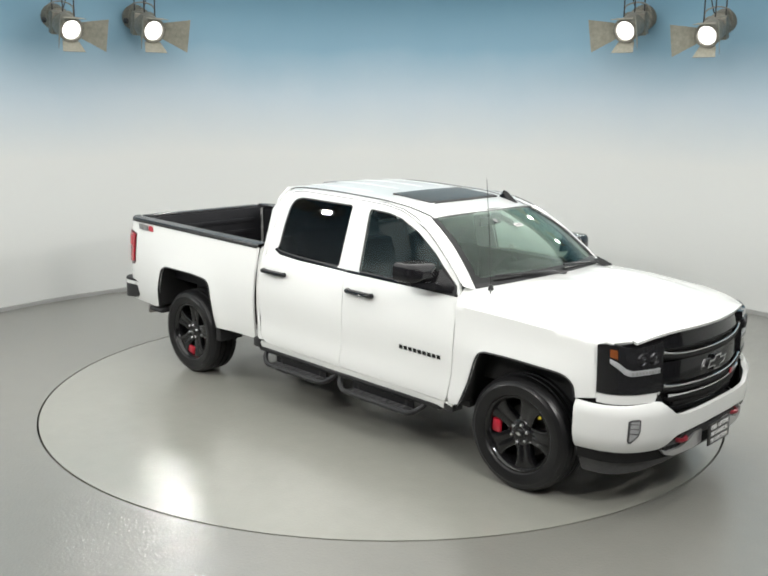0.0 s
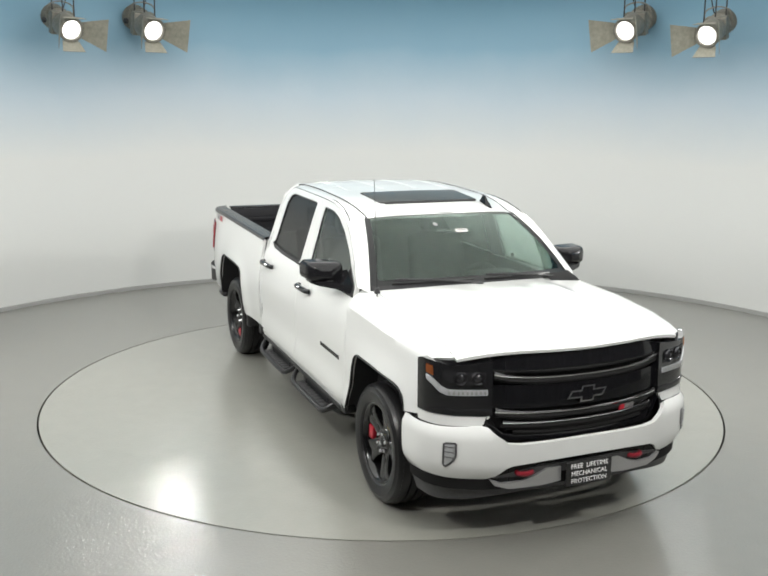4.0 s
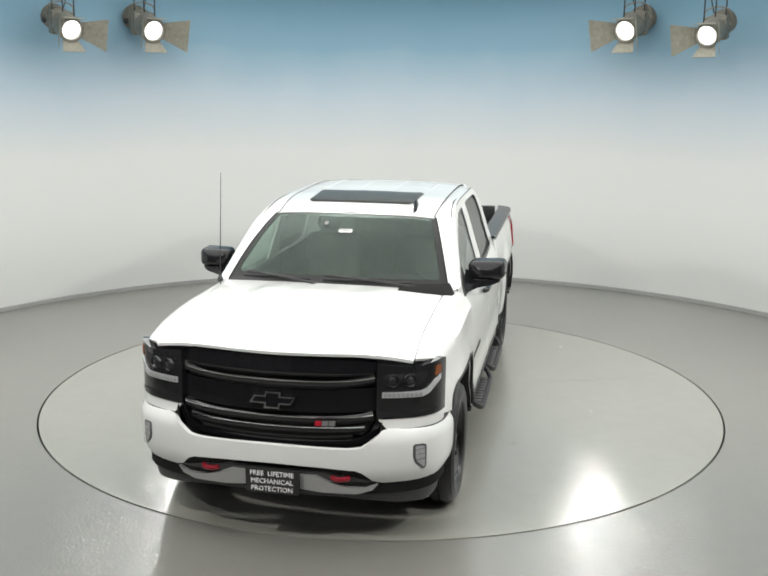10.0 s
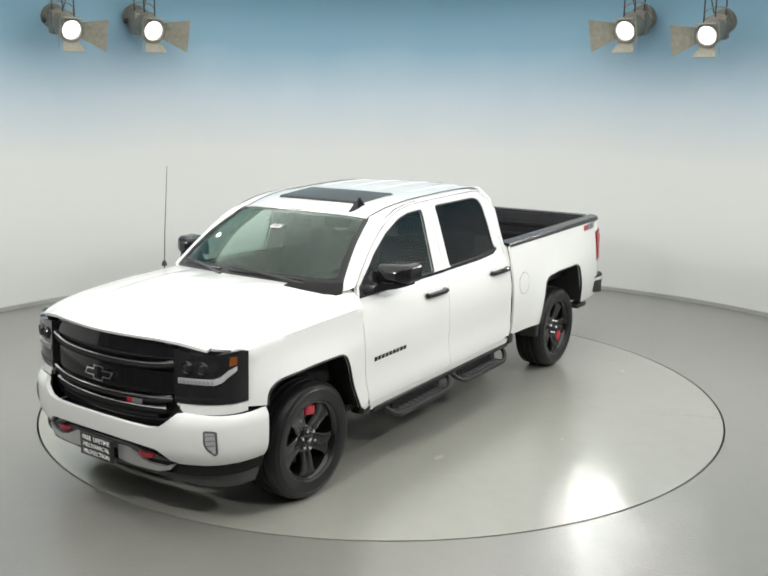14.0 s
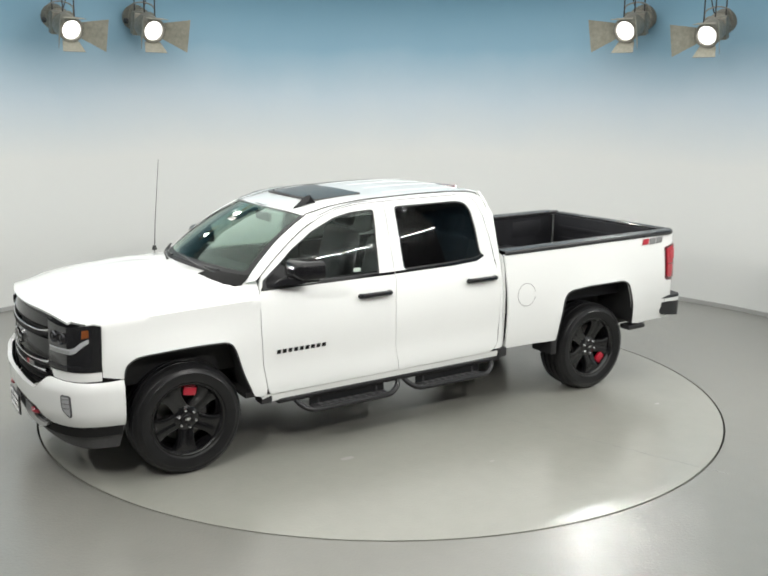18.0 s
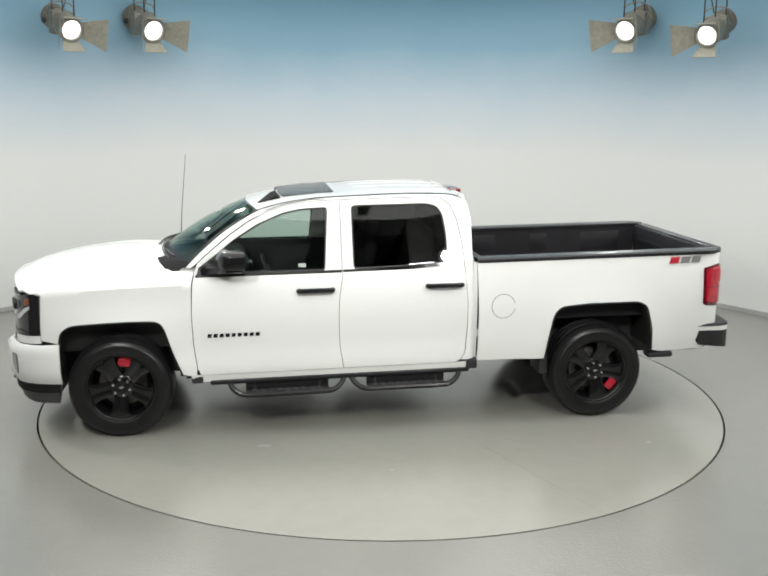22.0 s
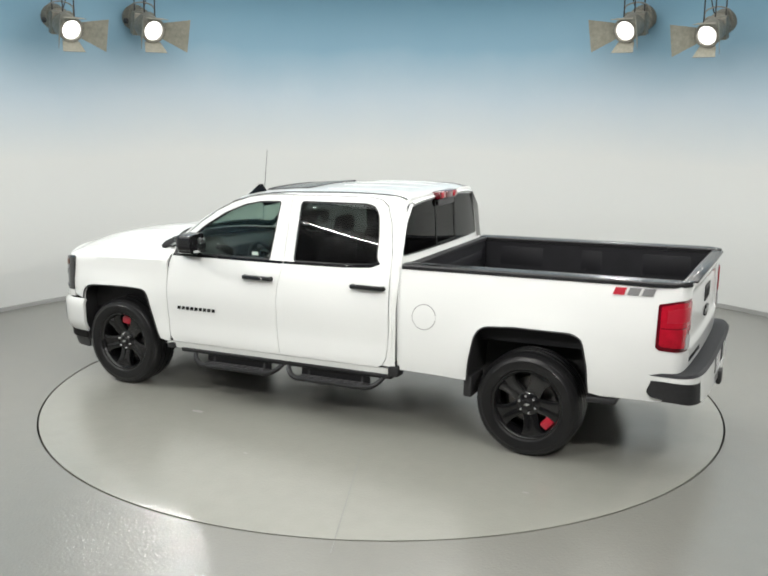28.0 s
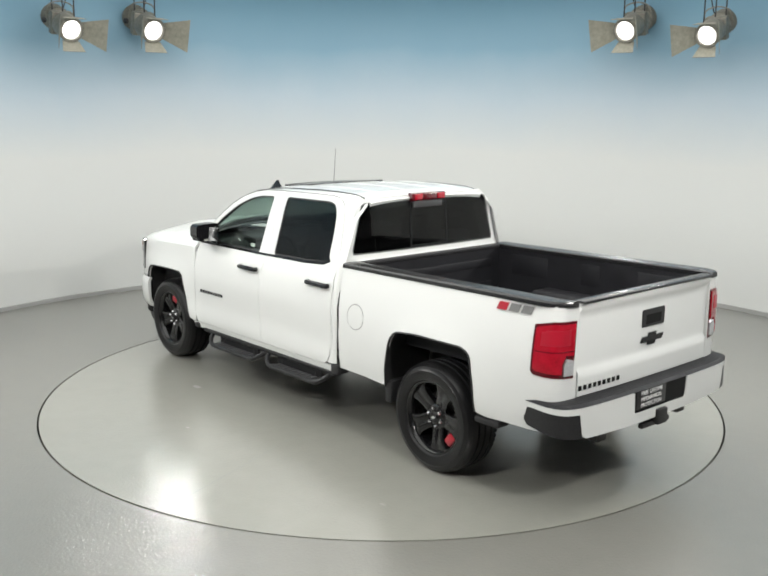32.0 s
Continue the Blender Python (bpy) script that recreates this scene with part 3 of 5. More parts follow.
FENDER = [(1.66, 0.512)] + ARCH_FRONT + [(2.72, 0.826), (2.782, 0.838), (2.79, 1.16), (2.82, 1.2), (2.885, 1.3), (2.915, 1.36), (2.935, 1.42), (1.68, 1.42), (1.607, 1.4), (1.627, 1.33), (1.642, 1.22), (1.649, 1.0), (1.637, 0.75), (1.612, 0.57), (1.617, 0.512)]
ARCH_REAR = eased([(-2.145, 0.53), (-2.13, 0.72), (-2.09, 0.89), (-2.065, 0.925), (-2.0, 0.953), (-1.57, 0.957), (-1.36, 0.94), (-1.31, 0.915), (-1.275, 0.86), (-1.235, 0.66), (-1.215, 0.5)], 0.035, False)
BED = [(-0.64, 0.508), (-0.645, 0.9), (-0.632, 1.352), (-2.55, 1.352), (-2.55, 0.512), (-2.24, 0.512)] + ARCH_REAR


FRONT_WIN, REAR_WIN = eased(FRONT_WIN, 0.025), eased(REAR_WIN, 0.035)


def both(name, outline, fn, material, step=0.05, thick=0.018, holes=(), label="", parent=None):
    s = sheet(outline, fn, step, thick, holes, flip=True)
    return pair(name, s, material, parent or truck, label)


doors = {}


def build_sides():
    doors["f"] = both("front_door", inset(FRONT_DOOR, 0.0022), side, WHITE, 0.045, 0.03, [FRONT_WIN], "white front door with blacked-out handle")
    doors["r"] = both("rear_door", inset(REAR_DOOR, 0.0022), side, WHITE, 0.045, 0.03, [REAR_WIN], "white rear door with dark tinted window")
    both("fender", inset(FENDER, 0.002), fender_at, WHITE, 0.045, 0.02)
    both("bed_side", [(-2.556 if x < -2.54 else x, z) for x, z in inset(BED, 0.003)], side, WHITE, 0.045, 0.02)
    both("rocker_panel", [(1.62, 0.462), (1.66, 0.5), (1.64, 0.508), (-0.58, 0.508), (-0.6, 0.47), (-0.59, 0.455), (1.58, 0.452)], lambda x, z: side(x, z, -0.004), WHITE, 0.06)
    # dark liner added behind the panel gaps, to put their shade into the colour
    both("gap_liner", [(1.7, 0.49), (1.7, 1.29), (-0.555, 1.29), (-0.565, 0.49)], lambda x, z: side(x, z, -0.02), JAMB, 0.12, 0.01)
    strip = [(1.62, 1.38), (1.4, 1.56), (1.2, 1.7), (1.05, 1.775), (0.9, 1.82), (0.7, 1.846), (-0.3, 1.852), (-0.4, 1.83), (-0.47, 1.75), (-0.52, 1.5), (-0.545, 1.29), (-0.45, 1.29), (-0.42, 1.55), (-0.38, 1.74), (-0.28, 1.79), (0.4, 1.79), (0.41, 1.29), (0.56, 1.29), (0.55, 1.78), (0.85, 1.76), (1.05, 1.7), (1.25, 1.58), (1.45, 1.43), (1.58, 1.33)]
    both("window_frame_seal", strip, lambda x, z: side(x, z, -0.02), JAMB, 0.1, 0.006)
    for k, key, win, g in ((0, "f", FRONT_WIN, GLASS_SIDE), (1, "r", REAR_WIN, TINT)):
        for i, sgn in ((0, 1), (1, -1)):
            pane = sheet(inset(win, -0.008), lambda x, z: side(x, z, -0.014), 0.09, 0.004, flip=True)
            seal_o, seal_i = inset(win, -0.012), inset(win, 0.012)
            seal = sheet(seal_o, lambda x, z: side(x, z, 0.0015 - 0.008), 0.06, 0.006, [seal_i], flip=True)
            belt = [(min(p[0] for p in win) - 0.06, 1.284), (max(p[0] for p in win) - (0.0 if k else 0.005), 1.284), (max(p[0] for p in win), 1.3), (min(p[0] for p in win) + 0.0, 1.303)]
            if k:
                belt = [(-0.43, 1.335), (-0.35, 1.302), (-0.1, 1.288), (0.46, 1.284), (0.46, 1.302), (-0.1, 1.312), (-0.35, 1.33), (-0.42, 1.352)]
            else:
                belt = [(0.47, 1.282), (1.615, 1.282), (1.61, 1.302), (0.47, 1.302)]
            bs = sheet(belt, lambda x, z: side(x, z, 0.004), 0.06, 0.012, flip=True)
            if sgn < 0:
                pane, seal, bs = mirrored(pane), mirrored(seal), mirrored(bs)
            d = doors[key][i]
            ob = part("window_pane", pane, g, d, "clear greenish glass" if k == 0 else "dark tinted glass")
            ob.visible_shadow = False
            part("window_seal", seal, PLASTIC, d)
            part("belt_moulding", bs, GLOSSBLACK, d)
            # handle: a recessed cup and a black grip
            hx0, hx1, hz = ((0.812, 0.548, 1.155), (-0.222, -0.497, 1.155))[k]
            grip = smooth_path([side(hx0, hz, 0.004), side(hx0 - 0.015, hz, 0.026), side((hx0 + hx1) / 2, hz + 0.002, 0.036), side(hx1 + 0.02, hz, 0.03), side(hx1, hz, 0.004)], 6)
            hs = tube(grip, 0.026, 10, flat=0.8)
            cup = prism([(hx0 - 0.07 - 0.06 * math.cos(a), hz + 0.012 + 0.034 * math.sin(a)) for a in [i * math.pi / 8 for i in range(16)]], lambda u, v, h: side(u, v, 0.001 + h), 0.003)
            cup = cup[0], [tuple(reversed(f)) for f in cup[1]]
            part("door_handle", hs if sgn > 0 else mirrored(hs), GLOSSBLACK, d, "black grip handle")
            part("handle_cup", cup if sgn > 0 else mirrored(cup), WHITE, d)
    # model badge on the front doors: nine plain slabs
    for i, sgn in ((0, 1), (1, -1)):
        marks = []
        for j in range(9):
            u0 = 1.53 - j * 0.0465
            o = [(u0, 0.814), (u0 - 0.031, 0.814), (u0 - 0.035, 0.843), (u0 - 0.004, 0.843)]
            hole = prism(o, lambda u, v, h: side(u, v, h), 0.005)
            marks.append((hole[0], [tuple(reversed(f)) for f in hole[1]]))
        for mk in marks:
            part("badge_letter_bar", mk if sgn > 0 else mirrored(mk), GLOSSBLACK, doors["f"][i], "black raised badge slab", smooth=0)
    # black step trims at the wheel openings
    for a, b in (((1.66, 0.50), (1.57, 0.445)), ((-0.55, 0.53), (-0.64, 0.45))):
        x0, x1 = a[0], b[0]
        pair("splash_flap", box(x1, x0, 0.88, 1.0, b[1], a[1] + 0.005, 0.012), PLASTIC, truck)
    pair("mud_flap", box(-1.25, -1.18, 0.70, 0.965, 0.36, 0.53, 0.015), PLASTIC, truck)
    pair("mud_flap", join(box(-2.35, -2.13, 0.86, 0.99, 0.455, 0.505, 0.02)), PLASTIC, truck)


GLASS_SIDE = glass("side_glass", (1, 1, 1), (0.84, 0.9, 0.875))
build_sides()


def wheel_wells():
    for cx, edge in ((FX, ARCH_FRONT), (RX, ARCH_REAR)):
        rows = []
        path = list(edge)
        for d, lift in ((-0.004, 0.0), (-0.03, 0.004), (-0.1, 0.02), (-0.47, 0.02)):
            row = []
            for x, z in path:
                y = flank_y(x, z) + d
                k = lift / max(0.1, math.hypot(x - cx, z - 0.4))
                row.append((x + (x - cx) * k, y, z + (z - 0.4) * k))
            rows.append(row)
        pair("wheel_well_liner", loft(rows), FRAME, truck, "black plastic wheel arch liner")
        xs = [p[0] for p in path]
        pair("inner_wing", box(min(xs) - 0.02, max(xs) + 0.02, 0.48, 0.525, 0.42, 1.0), FRAME, truck)
        # thin black lip along the wheel opening
        lip = [Vector(side(x, z, 0.003)) for x, z in path]
        pair("arch_lip", tube(lip, 0.007, 6), PLASTIC, truck)


# unseen block added behind the bumper; stops light reaching the wheel arch
pair("wheel_well_light_block", box(2.665, 2.68, 0.5, 0.93, 0.4, 0.84), FRAME, truck)
wheel_wells()


def cab_top():
    xs = [-0.6 + 1.72 * i / 40 for i in range(41)]
    xs = [x for x in xs if x < 1.1]
    out = [(x, roof_half(x)) for x in xs] + [(1.218 - 0.095 * (y / 0.625) ** 2, y) for y in np.linspace(0.622, -0.622, 15)] + [(x, -roof_half(x)) for x in reversed(xs)]
    rf = part("roof", sheet(out, roof_at, 0.06, 0.03), WHITE, truck, "white roof panel")
    # roof ribs
    for y in (-0.45, -0.15, 0.15, 0.45):
        rib = [Vector(roof_at(x, y)) + Vector((0, 0, -0.002)) for x in np.linspace(-0.45, 0.3, 12)]
        part("roof_rib", tube(rib, 0.012, 8, flat=0.5), WHITE, rf)
    sun = [(0.935 - 0.03 * (y / 0.42) ** 2, y) for y in np.linspace(-0.42, 0.42, 13)] + [(0.51, 0.43), (0.495, 0.41), (0.495, -0.41), (0.51, -0.43)]
    sr = part("sunroof", sheet(sun, lambda x, y: Vector(roof_at(x, y)) + Vector((0, 0, 0.006)), 0.08, 0.01, flip=False), SMOKE_GLASS, truck, "dark glass sunroof panel")
    rim = [Vector(roof_at(x, y)) + Vector((0, 0, 0.003)) for x, y in sun]
    part("sunroof_seal", tube(rim, 0.007, 6, closed=True), PLASTIC, sr)
    defl = [Vector(roof_at(0.965 - 0.03 * (y / 0.42) ** 2, y)) + Vector((0, 0, 0.006)) for y in np.linspace(-0.40, 0.40, 13)]
    part("wind_deflector", tube(defl, 0.008, 6), PLASTIC, sr)
    # black ditch mouldings along both roof edges
    ditch = [Vector(roof_at(x, roof_half(x))) + Vector((0, 0.004, 0.001)) for x in np.linspace(-0.53, 1.09, 26)]
    ditch += [ws(1, v) + Vector((0.004, 0.008, 0.008)) for v in (0.97, 0.75, 0.5, 0.25, 0.02)]
    pair("roof_ditch_moulding", tube(ditch, 0.0035, 8), PLASTIC, truck)
    # cant rail between door tops and roof
    rows = []
    tops = [(1.115, 1.733), (1.05, 1.764), (0.9, 1.81), (0.72, 1.834), (0.472, 1.842), (0.1, 1.845), (-0.25, 1.847), (-0.362, 1.832), (-0.433, 1.782), (-0.483, 1.661), (-0.523, 1.45), (-0.538, 1.25), (-0.553, 1.0), (-0.553, 0.8), (-0.538, 0.6), (-0.503, 0.533)]
    outer, mid, inner = [], [], []
    for x, z in tops:
        y = flank_y(x, z)
        p = Vector((x, y - 0.002, z))
        if x > -0.3:
            q = Vector(roof_at(x, roof_half(x))) + Vector((0, 0.006, -0.004))
        else:
            zz = min(max(z, 0.5), 1.775)
            q = Vector(roof_at(-0.46, 0.63)) + Vector((0, 0.006, -0.004)) if z > 1.8 else Vector((-0.595, 0.655, 1.79)) if z > 1.75 else Vector((-0.605, min(y - 0.02, 0.918 - 0.31 * (z - 1.295) - 0.02 if z > 1.295 else y - 0.02), zz))
        outer.append(p)
        inner.append(q)
        c = (p + q) / 2 + Vector((0, 0.012, 0.008 if x > -0.3 else 0.0))
        mid.append(c)
    pair("cab_pillar", loft([inner, mid, outer]), WHITE, truck)
    # windscreen pillars
    edge = [(1.64, 1.36), (1.6, 1.392), (1.52, 1.462), (1.35, 1.597), (1.2, 1.697), (1.115, 1.737)]
    vs = (0.0, 0.1, 0.24, 0.52, 0.76, 1.0)
    a = [ws(1, v) + Vector((0, 0.012, 0.002)) for v in vs]
    c = [Vector(side(x, z, -0.001)) for x, z in edge]
    m = [(p + q) / 2 + Vector((0.012, 0.008, 0.003)) for p, q in zip(a, c)]
    pair("windscreen_pillar", loft([smooth_path(c, 4), smooth_path(m, 4), smooth_path(a, 4)]), WHITE, truck)
    # windscreen glass and its black border
    def pane(u, v):
        return ws(u, v)
    gl = part("windscreen", sheet([(-1, 0), (1, 0), (1, 1), (-1, 1)], pane, 0.1, 0.005), GLASS, truck, "clear greenish windscreen")
    gl.visible_shadow = False
    inn = [(-0.93, 0.12), (0.93, 0.12), (0.955, 0.16), (0.955, 0.95), (0.94, 0.975), (-0.94, 0.975), (-0.955, 0.95), (-0.955, 0.16)]
    part("black_border", sheet([(-1.01, -0.02), (1.01, -0.02), (1.01, 1.005), (-1.01, 1.005)], lambda u, v: pane(u, v) + Vector((0.003, 0, 0.004)), 0.06, 0.004, [inn]), FRIT, gl)
    part("sensor_patch", sheet([(-0.09, 0.7), (0.09, 0.7), (0.07, 0.95), (-0.07, 0.95)], lambda u, v: pane(u, v) + Vector((-0.008, 0, -0.008)), 0.08, 0.003), JAMB, gl)
    st = part("stock_sticker", sheet([(-0.055, 0.66), (0.085, 0.66), (0.085, 0.71), (-0.055, 0.71)], lambda u, v: pane(u, v) + Vector((0.004, 0, 0.006)), 0.05, 0.001), PAPER, gl, "small white paper sticker")
    for k in range(5):
        part("sticker_mark", sheet([(-0.035 + k * 0.022, 0.672), (-0.022 + k * 0.022, 0.672), (-0.022 + k * 0.022, 0.698), (-0.035 + k * 0.022, 0.698)], lambda u, v: pane(u, v) + Vector((0.006, 0, 0.009)), 0.05, 0.001), DARKGREY, st, smooth=0)
    part("inspection_sticker", sheet([(-0.245 + 0.026 * math.cos(a), 0.8 + 0.03 * math.sin(a)) for a in [i * math.pi / 8 for i in range(16)]], lambda u, v: pane(u, v) + Vector((0.004, 0, 0.006)), 0.05, 0.001), GREY, gl)
    # cowl and wipers
    cowl = []
    for v, dz in ((-0.02, 0.006), (0.05, 0.012)):
        cowl.append([ws(u, v) + Vector((0.0, 0, dz)) for u in np.linspace(-1, 1, 25)])
    lower = [(1.99 - 0.24 * u * u, u * 0.83, 1.365 - 0.05 * u * u) for u in np.linspace(-1, 1, 25)]
    part("cowl_panel", loft([lower, cowl[0], cowl[1]]), PLASTIC, truck)
    # black plastic end pieces of the cowl, in the corners between hood and pillars
    end = loft([[(1.945, 0.50, 1.37), (1.92, 0.60, 1.362), (1.895, 0.70, 1.342), (1.865, 0.80, 1.33), (1.80, 0.855, 1.325), (1.74, 0.868, 1.33)], [(1.93, 0.50, 1.382), (1.90, 0.60, 1.376), (1.88, 0.70, 1.366), (1.84, 0.79, 1.354), (1.775, 0.835, 1.352), (1.70, 0.845, 1.362)], [(1.84, 0.50, 1.402), (1.80, 0.60, 1.40), (1.77, 0.70, 1.40), (1.73, 0.77, 1.395), (1.69, 0.80, 1.39), (1.66, 0.82, 1.39)]])
    part("cowl_end", end, JAMB, truck)
    for y0, y1 in ((0.62, -0.02), (-0.08, -0.66)):
        arm = [ws(y0 / 0.815, 0.02) + Vector((0.03, 0, 0.02)), ws((y0 * 0.6 + y1 * 0.4) / 0.815, 0.055) + Vector((0.03, 0, 0.03)), ws(y1 / 0.8, 0.1) + Vector((0.02, 0, 0.025))]
        w = part("wiper", tube(smooth_path(arm, 5), 0.009, 6), PLASTIC, truck)
        blade = [ws(u, 0.07) + Vector((0.014, 0, 0.014)) for u in np.linspace((y0 - 0.05) / 0.8, (y1 - 0.02) / 0.8, 12)]
        part("wiper_blade", tube(blade, 0.008, 6), RUBBER, w)
    # shark-fin antenna near the front of the roof, mast on the right fender
    fin = [(1.12, 0.452, 0.004, 0.014), (1.065, 0.452, 0.036, 0.024), (1.01, 0.452, 0.066, 0.022), (0.97, 0.452, 0.066, 0.014), (0.93, 0.452, 0.0, 0.022)]
    rows = []
    for x, y, h, w in fin:
        zr = roof_at(x, y)[2]
        rows.append([(x, y - w, zr - 0.006), (x, y - w * 0.45, zr + h * 0.7), (x, y, zr + h), (x, y + w * 0.45, zr + h * 0.7), (x, y + w, zr - 0.006)])
    part("roof_fin_antenna", loft(rows), GLOSSBLACK, truck, "black shark-fin antenna")
    mast = part("mast_antenna", tube([(1.835, -0.83, 1.33), (1.82, -0.83, 1.6), (1.77, -0.832, 2.13)], [0.0045, 0.0035, 0.002], 8), PLASTIC, truck, "thin black whip antenna")
    part("antenna_base", lathe([(0.0, 1.36), (0.012, 1.358), (0.02, 1.335), (0.022, 1.32)], 12, "z"), PLASTIC, mast).location = (1.835, -0.83, 0)
    # high-mounted stop lamp
    sl = part("stop_lamp", box(-0.645, -0.56, -0.155, 0.215, 1.79, 1.857, 0.014), REDDARK, truck, "red high-mounted stop lamp")
    for y0, y1, mm in ((-0.14, -0.055, REDLENS), (-0.04, 0.1, REDDARK), (0.115, 0.2, REDLENS)):
        part("lamp_lens", box(-0.652, -0.636, y0, y1, 1.8, 1.849, 0.006), mm, sl)
    # grey block on the glass, right below the stop lamp
    part("grey_block", box(-0.625, -0.61, -0.135, 0.195, 1.735, 1.79, 0.006), DARKGREY, sl)
    # cab back wall with its window
    def back(y, z):
        return (-0.612 + 0.05 * max(0, z - 1.35) * 1.2 + 0.03 * (y / 0.8) ** 4, y, z)
    outl = [(-0.9, 0.55), (0.9, 0.55), (0.9, 1.3), (0.85, 1.42), (0.76, 1.75), (0.64, 1.845), (-0.64, 1.845), (-0.76, 1.75), (-0.85, 1.42), (-0.9, 1.3)]
    rw = [(-0.785, 1.402), (0.785, 1.402), (0.79, 1.43), (0.70, 1.775), (0.67, 1.79), (-0.67, 1.79), (-0.70, 1.775), (-0.79, 1.43)]
    part("bed_front_panel", sheet([(-0.945, 0.53), (0.945, 0.53), (0.96, 0.8), (0.96, 1.0), (0.935, 1.2), (0.905, 1.335), (-0.905, 1.335), (-0.935, 1.2), (-0.96, 1.0), (-0.96, 0.8)], lambda y, z: (-0.607, y, z), 0.2, 0.03, flip=False), WHITE, truck)
    part("cab_back_panel", sheet(outl, back, 0.07, 0.02, [rw], flip=True), WHITE, truck)
    g = part("rear_window", sheet(inset(rw, -0.01), lambda y, z: Vector(back(y, z)) + Vector((-0.004, 0, 0)), 0.1, 0.005, flip=True), RTINT, truck, "dark tinted sliding rear window")
    g.visible_shadow = False
    slide = [(-0.21, 1.41), (0.21, 1.41), (0.21, 1.782), (-0.21, 1.782)]
    part("slider_frame", sheet(slide, lambda y, z: Vector(back(y, z)) + Vector((-0.009, 0, 0)), 0.08, 0.004, [inset(slide, 0.012)], flip=True), FRIT, g)


SMOKE_GLASS = grain(mat("sunroof_glass", (0.045, 0.042, 0.036), 0.2, spec=0.3), 20, 0.25)
cab_top()


def along(points, w):
    """Place and outward normal at length w on a plan curve (x, y), from the centre line outwards."""
    best = points[-1]
    run = 0.0
    for p, q in zip(points, points[1:]):
        d = math.hypot(q[0] - p[0], q[1] - p[1])
        if w <= run + d or q is points[-1]:
            t = (w - run) / d
            tx, ty = (q[0] - p[0]) / d, (q[1] - p[1]) / d
            return p[0] + (q[0] - p[0]) * t, p[1] + (q[1] - p[1]) * t, ty, -tx
        run += d
    return best[0], best[1], 1, 0


def plan(raw, n=6):
    return [(p.x, p.y) for p in smooth_path([(a, b, 0) for a, b in raw], n)]


BUMPER = plan([(3.175, 0), (3.165, 0.3), (3.13, 0.55), (3.07, 0.74), (2.985, 0.88), (2.87, 0.962), (2.74, 0.992), (2.645, 0.998)])
HEAD = plan([(3.045, 0.60), (3.01, 0.73), (2.967, 0.835), (2.905, 0.91), (2.84, 0.947), (2.782, 0.96)])
TAIL = plan([(-2.555, 0.958), (-2.65, 0.952), (-2.72, 0.932), (-2.757, 0.89), (-2.772, 0.82), (-2.782, 0.755)])
REARB = plan([(-2.925, 0), (-2.922, 0.4), (-2.91, 0.7), (-2.89, 0.85), (-2.845, 0.945), (-2.76, 0.98), (-2.66, 0.98), (-2.55, 0.972)])


def wrap(points, w, z, d=0.0, flip=1):
    s = 1 if w >= 0 else -1
    x, y, nx, ny = along(points, abs(w))
    return (x + nx * d * flip, s * (y + ny * d * flip), z)


def bumper_at(w, z, d=0.0):
    bulge = -0.35 * (z - 0.69) ** 2 - 0.9 * max(0, 0.56 - z) ** 1.3 - 1.6 * max(0, z - 0.77) ** 1.3
    return wrap(BUMPER, w, z, bulge + d)


